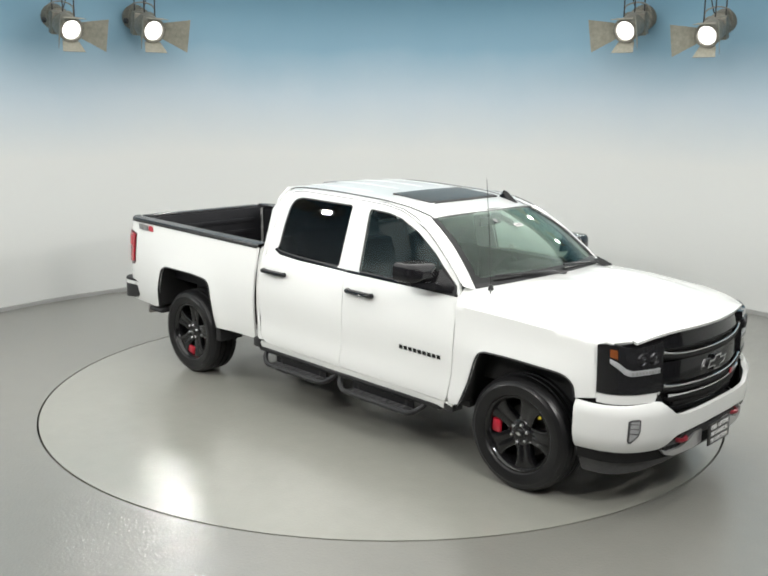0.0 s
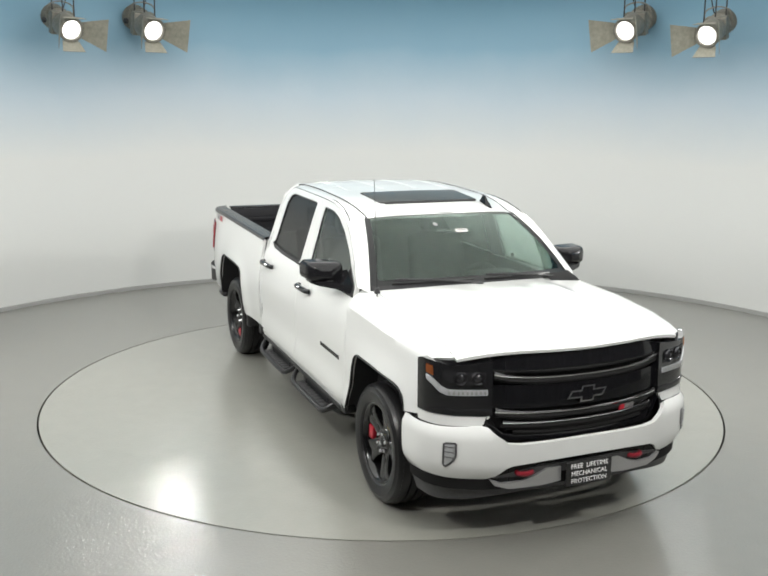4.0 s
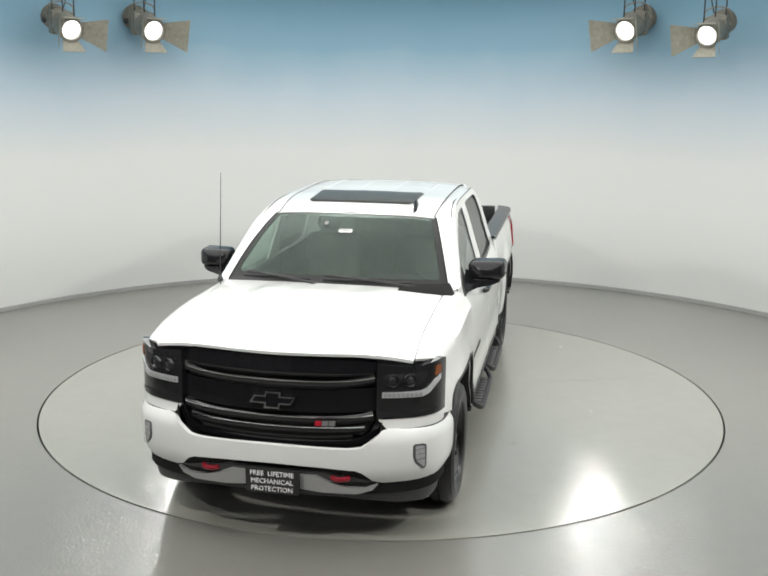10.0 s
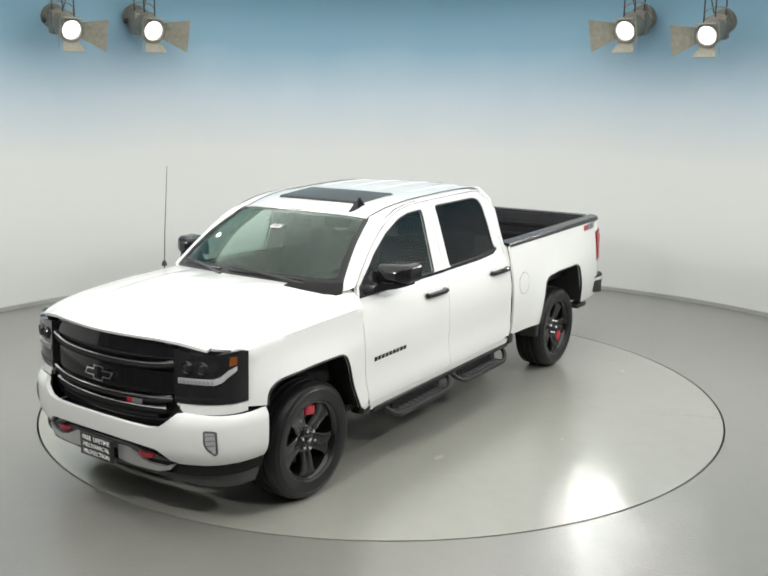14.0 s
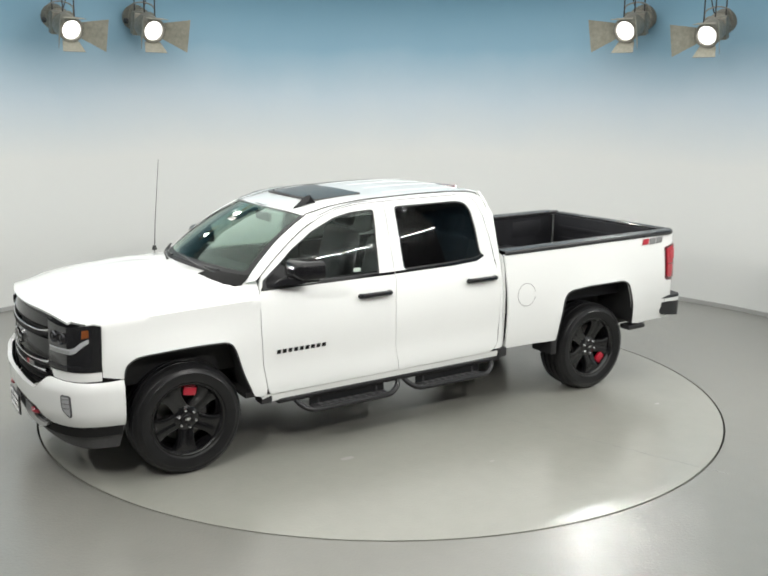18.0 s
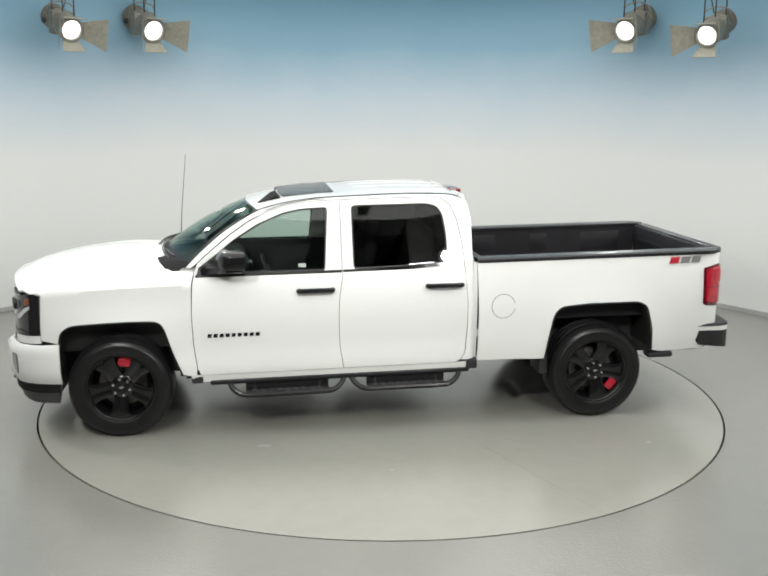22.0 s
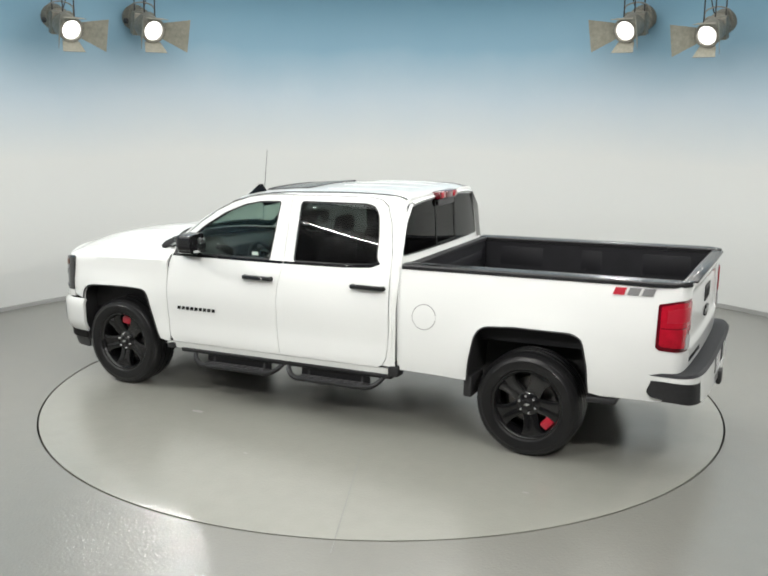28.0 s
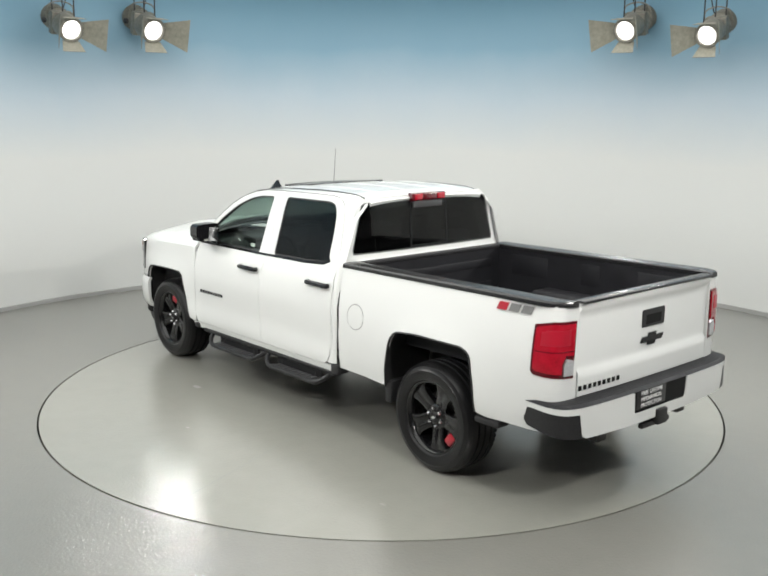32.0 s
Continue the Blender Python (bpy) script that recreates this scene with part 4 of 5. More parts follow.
def front_end():
    hood = sheet([(-HW + 0.0035, 0), (HW - 0.0035, 0), (HW - 0.0035, 1.15), (-HW + 0.0035, 1.15)], hood_at, 0.05, 0.02, flip=True)
    hood = part("hood", hood, WHITE, truck, "white hood with a raised centre")
    # engine bay cover, dark, below the shut lines
    part("engine_bay", box(1.7, 2.72, -0.8, 0.8, 0.7, 1.12, 0.02), FRAME, truck)
    # front bumper
    top = [(1.285, 0.808), (1.15, 0.805), (0.95, 0.81), (0.70, 0.822), (0.655, 0.815), (0.60, 0.77), (0.53, 0.718), (0.45, 0.708), (0.2, 0.71), (0.0, 0.712)]
    low = [(0.0, 0.597), (0.3, 0.592), (0.5, 0.578), (0.54, 0.562), (0.6, 0.508), (0.66, 0.49), (0.85, 0.492), (1.05, 0.497), (1.285, 0.484)]
    full = top + [(-w, z) for w, z in reversed(top[:-1])] + [(-w, z) for w, z in reversed(low[1:])] + low
    bum = part("front_bumper", sheet(full, bumper_at, 0.045, 0.03, flip=False), WHITE, truck, "white front bumper")
    # black sheet added behind the bumper, giving its seams their shade
    part("bumper_backing", sheet([(1.27, 0.42), (1.27, 0.85), (0.66, 0.87), (0.6, 0.57), (-0.6, 0.57), (-0.66, 0.87), (-1.27, 0.85), (-1.27, 0.42)], lambda w, z: wrap(BUMPER, w, z, -0.05 - (0.02 if z > 0.8 else 0)), 0.09, 0.01), JAMB, truck)
    # lower valance
    vt = [(1.285, 0.48), (1.05, 0.492), (0.85, 0.486), (0.66, 0.484), (0.6, 0.5), (0.3, 0.55), (0.0, 0.55)]
    vb = [(0.0, 0.385), (0.4, 0.385), (0.62, 0.362), (0.75, 0.345), (1.0, 0.325), (1.25, 0.318)]
    full = vt + [(-w, z) for w, z in reversed(vt[:-1])] + [(-w, z) for w, z in reversed(vb[1:])] + vb
    part("lower_valance", sheet(full, lambda w, z: wrap(BUMPER, w, z, -0.055 - 0.25 * (0.47 - z)), 0.06, 0.02), DARKGREY, truck, "dark grey plastic air dam")
    for s in (1, -1):
        sk = [(0.165, 0.53), (0.26, 0.532), (0.345, 0.492), (0.44, 0.466), (0.56, 0.462), (0.635, 0.488), (0.6, 0.45), (0.51, 0.425), (0.3, 0.428), (0.165, 0.44)]
        if s < 0:
            sk = [(-w, z) for w, z in sk]
        part("skid_plate_insert", sheet(sk, lambda w, z: wrap(BUMPER, w, z, -0.028), 0.04, 0.03), SILVER, truck, "silver skid insert")
        rc = [(0.2, 0.585), (0.5, 0.575), (0.54, 0.56), (0.61, 0.5), (0.63, 0.484), (0.56, 0.462), (0.44, 0.47), (0.34, 0.5), (0.24, 0.545)]
        if s < 0:
            rc = [(-w, z) for w, z in rc]
        part("hook_recess", sheet(rc, lambda w, z: wrap(BUMPER, w, z, -0.05), 0.05, 0.01), GLOSSBLACK, truck)
        hk = smooth_path([wrap(BUMPER, s * 0.36, 0.518, -0.06), wrap(BUMPER, s * 0.365, 0.516, -0.035), wrap(BUMPER, s * 0.405, 0.514, -0.022), wrap(BUMPER, s * 0.45, 0.516, -0.035), wrap(BUMPER, s * 0.455, 0.518, -0.06)], 5)
        part("tow_hook", tube(hk, 0.016, 8), HOOK, truck, "red tow hook")
        # fog lamps
        fg = [(0.838, 0.722), (0.85, 0.73), (0.905, 0.727), (0.921, 0.717), (0.924, 0.59), (0.915, 0.574), (0.9, 0.572), (0.852, 0.615), (0.838, 0.65)]
        fg = [(s * w, z) for w, z in fg]
        fog = part("fog_lamp", sheet(fg, lambda w, z: bumper_at(w, z, 0.004), 0.03, 0.03), LAMPGREY, truck, "upright fog lamp in a grey bezel")
        inn = inset(fg, 0.012)
        part("fog_lens", sheet(inn, lambda w, z: bumper_at(w, z, 0.007), 0.03, 0.008), CLEARLENS, fog)
        for zz in (0.7, 0.668, 0.636):
            part("fog_rib", tube([bumper_at(s * 0.854, zz, 0.009), bumper_at(s * 0.91, zz + 0.004, 0.009)], 0.0025, 6), LAMPGREY, fog)
    for s in (1, -1):
        def head_at(w, z, d=0.0, s=s):
            x, y, zz = wrap(HEAD, w, z, d)
            return (x + 0.03 * (1.0 - z), s * y, zz)
        L = sum(math.hypot(q[0] - p[0], q[1] - p[1]) for p, q in zip(HEAD, HEAD[1:]))
        fl = s < 0
        out = [(0.0, 0.872), (0.12, 0.874), (L * 0.6, 0.88), (L, 0.884), (L, 1.19), (L * 0.9, 1.205), (L * 0.75, 1.198), (L * 0.5, 1.178), (0.12, 1.185), (0.0, 1.2)]
        hd = part("headlight", sheet(out, head_at, 0.035, 0.05, flip=fl), SMOKE, truck, "dark smoked headlight with a white light strip")

        def patch(name, o, m, d, label="", h=0.008):
            return part(name, sheet(o, lambda w, z: head_at(w, z, d), 0.03, h, flip=fl), m, hd, label)
        patch("light_strip", [(0.03, 1.032), (0.26, 1.036), (0.3, 1.05), (0.35, 1.09), (0.4, 1.112), (0.4, 1.085), (0.355, 1.055), (0.31, 1.015), (0.27, 1.0), (0.03, 0.998)], CLEARLENS, 0.006, "white daytime light strip")
        patch("indicator_lens", [(0.352, 1.112), (0.4, 1.122), (0.4, 1.172), (0.356, 1.168)], AMBER, 0.005, "amber side marker")
        patch("lamp_bezel", [(0.04, 1.062), (0.24, 1.068), (0.3, 1.105), (0.29, 1.145), (0.04, 1.135)], LAMPDARK, 0.004)
        patch("lower_trim", [(0.0, 0.895), (0.22, 0.9), (0.3, 0.912), (0.38, 0.9), (0.38, 0.91), (0.3, 0.926), (0.22, 0.916), (0.0, 0.912)], LAMPDARK, 0.004)
        for wc in (0.09, 0.19):
            c = Vector(head_at(wc, 1.1, 0.006))
            n = (Vector(head_at(wc, 1.1, 0.1)) - c).normalized()
            mm = Matrix.Translation(c) @ n.to_track_quat("Z", "Y").to_matrix().to_4x4()
            part("projector_lens", moved(lathe([(0.0, 0.012), (0.018, 0.009), (0.028, 0.0), (0.034, 0.006), (0.036, -0.005)], 20, "z"), mm), LAMPDARK, hd, "round projector lens")
            part("projector_rim", moved(lathe([(0.033, 0.0), (0.037, 0.01), (0.041, 0.0)], 20, "z"), mm), LAMPDARK, hd)
        for j in range(9):
            w0 = 0.04 + j * 0.026
            patch("led_segment", [(w0, 1.005), (w0 + 0.012, 1.005), (w0 + 0.012, 1.024), (w0, 1.024)], GREY, 0.009, h=0.004)
        ws_ = np.linspace(0.0, L, 12)
        topz = [curve1(w, [(0.0, 1.2), (0.12, 1.185), (L * 0.5, 1.178), (L * 0.75, 1.198), (L * 0.9, 1.205), (L, 1.19)]) for w in ws_]
        cover = [[head_at(w, z, -0.004) for w, z in zip(ws_, topz)], [head_at(w, z - 0.002, -0.05) for w, z in zip(ws_, topz)], [head_at(w, z - 0.004, -0.12) for w, z in zip(ws_, topz)]]
        part("lamp_cover", loft(cover), SMOKE, hd)
        part("fender_filler", sheet([(0.06, 0.81), (L, 0.818), (L, 0.878), (L * 0.6, 0.874), (0.12, 0.868), (0.01, 0.866)], lambda w, z: head_at(max(w, 0), z, -0.004), 0.05, 0.03, flip=fl), WHITE, truck, "white strip below the headlight")
    # grille
    def grille_at(y, z, d=0.0):
        x = 3.128 - 0.098 * (y / 0.6) ** 2 - 0.18 * (z - 0.88) ** 2 - (0.12 * (z - 1.1) if z > 1.1 else 0)
        return (x + d, y, z)
    go = [(0.0, 1.24), (0.6, 1.19), (0.68, 1.15), (0.70, 1.0), (0.72, 0.82), (0.68, 0.72), (0.6, 0.66), (0.3, 0.65), (0, 0.65)]
    go = go + [(-y, z) for y, z in reversed(go[1:-1])]
    gr = part("grille", sheet(go, lambda y, z: grille_at(y, z, -0.05), 0.06, 0.02, flip=False), PLASTIC, truck, "gloss black grille with horizontal bars")
    rimo = [(0, 1.246), (0.3, 1.242), (0.48, 1.228), (0.55, 1.202), (0.62, 1.196), (0.625, 1.0), (0.65, 0.86), (0.60, 0.768), (0.535, 0.716), (0.45, 0.706), (0.3, 0.706), (0, 0.708)]
    rimi = [(0, 1.2), (0.5, 1.188), (0.575, 1.172), (0.59, 1.0), (0.602, 0.87), (0.565, 0.79), (0.515, 0.748), (0.44, 0.738), (0.3, 0.736), (0, 0.736)]
    rimo, rimi = (q + [(-y, z) for y, z in reversed(q[1:-1])] for q in (rimo, rimi))
    part("grille_surround", sheet(rimo, lambda y, z: grille_at(y, z, -0.004), 0.05, 0.04, [rimi]), GLOSSBLACK, gr)
    band = [(0, 1.22), (0.48, 1.205), (0.545, 1.185), (0.59, 1.175), (0.60, 1.145), (0.5, 1.135), (0, 1.14)]
    band = band + [(-y, z) for y, z in reversed(band[1:-1])]
    part("upper_band", sheet(band, lambda y, z: grille_at(y, z, 0.0), 0.05, 0.04), GLOSSBLACK, gr)
    mid = [(0, 1.042), (0.5, 1.045), (0.605, 1.05), (0.62, 0.93), (0.56, 0.908), (0.3, 0.902), (0, 0.902)]
    mid = mid + [(-y, z) for y, z in reversed(mid[1:-1])]
    part("centre_band", sheet(mid, lambda y, z: grille_at(y, z, -0.012), 0.05, 0.03), GLOSSBLACK, gr)
    ys = np.linspace(-1, 1, 27)
    for z0, rise, half, r, m in ((1.09, 0.03, 0.58, 0.0075, DARKCHROME), (0.876, 0.022, 0.575, 0.0075, DARKCHROME), (0.816, 0.012, 0.53, 0.0075, DARKCHROME)):
        bar = [Vector(grille_at(u * half, z0 + rise * abs(u) ** 5, 0.0)) for u in ys]
        part("grille_bar", tube(bar, [r * (0.75 + 1.1 * abs(u) ** 6) for u in ys], 8), m, gr, "dark chrome grille bar")
        under = [Vector(grille_at(u * half, z0 - 0.026 + rise * abs(u) ** 5, -0.008)) for u in ys]
        part("grille_bar", tube(under, 0.015, 8, flat=1.0), JAMB, gr)
    for z0, half in ((1.125, 0.58), (0.775, 0.5), (0.748, 0.46)):
        part("grille_slat", tube([Vector(grille_at(u * half, z0 + 0.01 * abs(u) ** 3, -0.015)) for u in ys], 0.014, 8), JAMB, gr)
    # plain cross-shaped emblem: rim and dark face
    em = [(-0.14, 0.947), (-0.11, 0.996), (-0.047, 0.996), (-0.04, 1.021), (0.054, 1.021), (0.047, 0.996), (0.14, 0.996), (0.11, 0.947), (0.047, 0.947), (0.04, 0.921), (-0.054, 0.921), (-0.047, 0.947)]
    e = part("emblem", sheet(em, lambda y, z: grille_at(y, z, 0.014), 0.05, 0.03, [inset(em, 0.009)]), CHROME, gr, "outlined cross-shaped emblem")
    part("emblem_face", sheet(inset(em, 0.007), lambda y, z: grille_at(y, z, 0.010), 0.05, 0.02), GLOSSBLACK, e)
    for j, m in enumerate((RED, GREY, GREY)):
        y0 = 0.285 + 0.04 * j
        part("trim_badge", sheet([(y0, 0.83), (y0 - 0.036, 0.83), (y0 - 0.03, 0.86), (y0 + 0.006, 0.86)], lambda y, z: grille_at(y, z, 0.012), 0.05, 0.006, flip=True), m, gr, "small raised badge slab", smooth=0)
    # hood shut line ornaments; plate sign
    sign = part("plate_sign", box(3.178, 3.19, -0.155, 0.17, 0.415, 0.565, 0.004), SIGNBLACK, truck, "black sign with white words in the plate holder")
    sm = Matrix.Translation((3.1915, 0.0075, 0.0)) @ Matrix.Rotation(radians(90), 4, "Z") @ Matrix.Rotation(radians(90), 4, "X")
    for words, z, sz in (("FREE  LIFETIME", 0.537, 0.0415), ("MECHANICAL", 0.49, 0.0415), ("PROTECTION", 0.443, 0.0415)):
        for one in islands(text_shape(words, sz, Matrix.Translation((0, 0, z)) @ sm, 0.0015)):
            part("letter", one, SIGNWHITE, sign, "white capital letter", smooth=0)


front_end()


def mirrors():
    rows = []
    for k in range(12):
        u = k / 11
        f = max(0.3, (1 - (1 - min(1.0, u / 0.4)) ** 2.4) ** 0.42)
        x = 1.452 - 0.185 * u
        yc, zc = 1.06 + 0.012 * u, 1.408
        y0, y1, z0, z1 = yc - 0.145 * f, yc + 0.118 * f, zc - 0.058 * f, zc + 0.08 * f
        r = 0.042 * f
        row = []
        for cy, cz, a0 in ((y1 - r, z1 - r, 0), (y0 + r, z1 - r, 90), (y0 + r, z0 + r, 180), (y1 - r, z0 + r, 270)):
            for k in range(5):
                a = radians(a0 + k * 22.5)
                yy = cy + r * math.cos(a)
                row.append((x - 0.22 * max(0.0, yy - 1.0), yy, cz + r * math.sin(a)))
        rows.append(row)
    n = len(rows[0])
    v, f = loft(rows, True)
    f = f + [tuple(range(n)), tuple(reversed(range((len(rows) - 1) * n, len(rows) * n)))]
    v = [(p[0], p[1], p[2] + 0.02 * 0.75) for p in v]
    heads = pair("mirror", (v, f), CAP, truck, "gloss black door mirror")
    lower = loft([[(a, y, c) for a, c in sec] for y, sec in ((0.905, ((1.60, 1.296), (1.585, 1.345), (1.44, 1.455), (1.36, 1.296))), (0.95, ((1.53, 1.305), (1.51, 1.35), (1.36, 1.40), (1.28, 1.305))), (1.0, ((1.46, 1.318), (1.45, 1.365), (1.31, 1.385), (1.275, 1.32))), (1.1, ((1.42, 1.335), (1.415, 1.37), (1.265, 1.385), (1.25, 1.335))), (1.15, ((1.37, 1.35), (1.37, 1.366), (1.26, 1.375), (1.25, 1.35))))], True)
    lower = lower[0], lower[1] + [(16, 17, 18, 19)]
    foot = prism([(1.605, 1.284), (1.59, 1.352), (1.44, 1.462), (1.34, 1.3), (1.34, 1.284)], lambda u, v, h: side(u, v, -0.02 + h), 0.028)
    foot = foot[0], [tuple(reversed(f)) for f in foot[1]]
    for h, s in zip(heads, (1, -1)):
        part("mirror_arm", lower if s > 0 else mirrored(lower), CAP, h)
        part("mirror_foot", foot if s > 0 else mirrored(foot), PLASTIC, h, smooth=0)
        gl = moved(box(-0.003, 0.003, -0.088, 0.088, -0.06, 0.06, 0.003), Matrix.Translation((1.252, 1.042, 1.402)) @ Matrix.Rotation(radians(-13), 4, "Z") @ Matrix.Rotation(radians(3), 4, "Y"))
        part("mirror_glass", gl if s > 0 else mirrored(gl), CHROME, h)
        line = tube([(1.405, 0.95, 1.367), (1.425, 1.01, 1.365), (1.405, 1.08, 1.365), (1.35, 1.135, 1.367), (1.275, 1.145, 1.37)], 0.006, 6)
        part("mirror_indicator", line if s > 0 else mirrored(line), DARKGREY, h)


mirrors()


def bed_and_rear():
    # corner panels with the tail lamps
    L = sum(math.hypot(q[0] - p[0], q[1] - p[1]) for p, q in zip(TAIL, TAIL[1:]))
    cor = [(0.0, 0.512), (0.1, 0.52), (0.13, 0.72), (L, 0.73), (L, 1.338), (0.0, 1.352)]
    for s in (1, -1):
        def at(w, z, d=0.0, s=s):
            x, y, nx, ny = along(TAIL, w)
            if nx * (x + 2.6) + ny * y < 0:
                nx, ny = -nx, -ny
            k = (flank_y(-2.556, z) - 0.958) * max(0.0, 1 - w / L)
            return (x + nx * d, s * (y + ny * d + k), z)
        part("bed_corner", sheet(cor, at, 0.025, 0.02, flip=s < 0), WHITE, truck)
        lens = [(0.035, 0.91), (0.06, 0.89), (L - 0.03, 0.868), (L - 0.026, 1.0), (L - 0.02, 1.24), (0.17, 1.243), (0.1, 1.225), (0.045, 1.212), (0.035, 1.2)]
        tl = part("tail_light", sheet(lens, lambda w, z: at(w, z, 0.004), 0.02, 0.02, flip=s < 0), REDDARK, truck, "large red tail light with a clear reverse lamp")
        def patch(name, o, m, d, label=""):
            part(name, sheet(o, lambda w, z: at(w, z, d), 0.018, 0.012, flip=s < 0), m, tl, label)
        patch("red_lens", [(0.058, 0.935), (0.075, 0.918), (0.235, 0.904), (0.235, 0.97), (0.26, 1.022), (L - 0.04, 1.015), (L - 0.036, 1.222), (0.17, 1.225), (0.1, 1.207), (0.064, 1.196), (0.058, 1.188)], REDLENS, 0.014)
        patch("lens_rib", [(0.065, 1.044), (L - 0.046, 1.044), (L - 0.046, 1.05), (0.065, 1.05)], REDDARK, 0.0165)
        patch("inner_lens", [(0.1, 1.085), (L - 0.075, 1.085), (L - 0.075, 1.185), (0.17, 1.188), (0.1, 1.17)], RED, 0.017)
        patch("reverse_lens", [(0.25, 0.89), (L - 0.04, 0.89), (L - 0.036, 0.985), (0.27, 1.0), (0.25, 0.96)], CLEARLENS, 0.015, "clear reverse lamp")
    # trim badges on the bed sides
    for s in (1, -1):
        for j, m in enumerate((RED, GREY, GREY)):
            x0 = -2.262 - 0.098 * j
            o = [(x0 - 0.012, 1.266), (x0 - 0.09, 1.266), (x0 - 0.108, 1.324), (x0 - 0.03, 1.324)]
            sh = sheet(o, lambda x, z: side(x, z, 0.004), 0.05, 0.006, flip=False)
            part("trim_badge", sh if s > 0 else mirrored(sh), m, truck, "raised trim badge slab", smooth=0)
    # fuel door: a round shut line with a flush lid, on the left side
    cx, cz = -0.85, 0.962
    circ = [(cx + 0.098 * math.cos(a), cz + 0.098 * math.sin(a)) for a in np.linspace(0, 2 * math.pi, 33)[:-1]]
    part("fuel_door_gap", tube([Vector(side(x, z, -0.0015)) for x, z in circ], 0.0035, 6, closed=True), GREY, truck)
    part("fuel_door", sheet(inset(circ, 0.003), lambda x, z: side(x, z, 0.0015), 0.05, 0.008, flip=True), WHITE, truck, "round white fuel door")
    part("fuel_door_tab", sheet([(cx - 0.1, cz - 0.02), (cx - 0.07, cz - 0.02), (cx - 0.07, cz + 0.02), (cx - 0.1, cz + 0.02)], lambda x, z: side(x, z, 0.003), 0.05, 0.006, flip=True), WHITE, truck)
    # bed: floor, walls, wheel boxes, bulkhead, rails
    bed = part("bed_floor", box(-2.7, -0.66, -0.80, 0.80, 0.79, 0.82, 0.005), LINER, truck, "black lined load bed floor")
    for j in range(13):
        y = -0.72 + j * 0.12
        part("floor_rib", box(-2.69, -0.68, y - 0.028, y + 0.028, 0.818, 0.832, 0.005), LINER, bed)
    pair("bed_wall", box(-2.72, -0.65, 0.795, 0.82, 0.8, 1.355), LINER, truck, "smooth black bed liner wall")
    for x, w in ((-1.05, 0.2), (-1.7, 0.09), (-2.35, 0.2)):
        pair("liner_panel", box(x - w, x + w, 0.7925, 0.80, 1.1, 1.29, 0.003), LINER, truck)
    part("bed_bulkhead", box(-0.69, -0.65, -0.82, 0.82, 0.8, 1.36), LINER, truck)
    for z in (0.95, 1.16):
        part("liner_rib", box(-0.696, -0.686, -0.7, 0.7, z, z + 0.08, 0.004), LINER, truck)
    pair("wheel_box", box(-2.12, -1.25, 0.56, 0.81, 0.8, 1.04, 0.05, 3), LINER, truck)
    for s in (1, -1):
        rail = loft([[(x, s * yy, zz) for x in (-0.635, -1.3, -2.0, -2.6, -2.68, -2.74, -2.775, -2.79)] for yy, zz in ((0.79, 1.335), (0.79, 1.366), (0.80, 1.374), (0.87, 1.378), (0.925, 1.375), (0.938, 1.364), (0.941, 1.34))])
        vs = [(p[0], p[1] * (1 - (0.11 if abs(p[1]) > 0.85 else 0.02) * max(0, (-2.6 - p[0]) / 0.19) ** 3), p[2]) for p in rail[0]]
        end = tuple(range(7, 56, 8))
        rail = vs, rail[1] + [end]
        part("bed_rail_cap", (vs, rail[1]), RAIL, truck, "black plastic bed rail cap")
    part("bulkhead_cap", box(-0.70, -0.635, -0.80, 0.80, 1.342, 1.372, 0.008), PLASTIC, truck)
    part("bulkhead_trim", box(-0.634, -0.618, -0.82, 0.82, 1.335, 1.362, 0.006), WHITE, truck)
    # tailgate
    def tg(y, z, d=0.0):
        x = -2.785 + 0.018 * (y / 0.77) ** 2
        if z > 1.28:
            x -= 0.022 * math.sin(min(1, (z - 1.28) / 0.04) * math.pi / 2)
        if z < 0.905:
            x -= 0.018 * min(1, (0.905 - z) / 0.02)
        return (x - d, y, z)
    to = [(-0.743, 0.735), (0.743, 0.735), (0.747, 1.3), (0.737, 1.352), (-0.737, 1.352), (-0.747, 1.3)]
    gate = part("tailgate", sheet(to, tg, 0.03, 0.06, flip=True), WHITE, truck, "white closed tailgate")
    part("tailgate_cap", box(-2.815, -2.72, -0.745, 0.745, 1.35, 1.37, 0.01), RAIL, gate)
    part("tailgate_liner", box(-2.735, -2.70, -0.75, 0.75, 0.8, 1.35, 0.008), LINER, gate)
    for z in (0.92, 1.05, 1.18):
        part("liner_rib", box(-2.70, -2.685, -0.65, 0.65, z, z + 0.05, 0.006), LINER, gate)
    hd = part("handle_bezel", sheet([(-0.18, 1.082), (0.075, 1.082), (0.078, 1.19), (0.065, 1.203), (-0.17, 1.203), (-0.183, 1.19)], lambda y, z: tg(y, z, 0.007), 0.04, 0.02, flip=True), PLASTIC, gate, "black tailgate handle")
    part("handle_cup", sheet([(-0.14, 1.1), (0.035, 1.1), (0.035, 1.165), (-0.14, 1.165)], lambda y, z: tg(y, z, 0.009), 0.04, 0.01, flip=True), JAMB, hd)
    em = [(-0.115, 0.985), (-0.09, 1.022), (-0.03, 1.022), (-0.024, 1.045), (0.056, 1.045), (0.05, 1.022), (0.14, 1.022), (0.115, 0.985), (0.05, 0.985), (0.044, 0.962), (-0.036, 0.962), (-0.03, 0.985)]
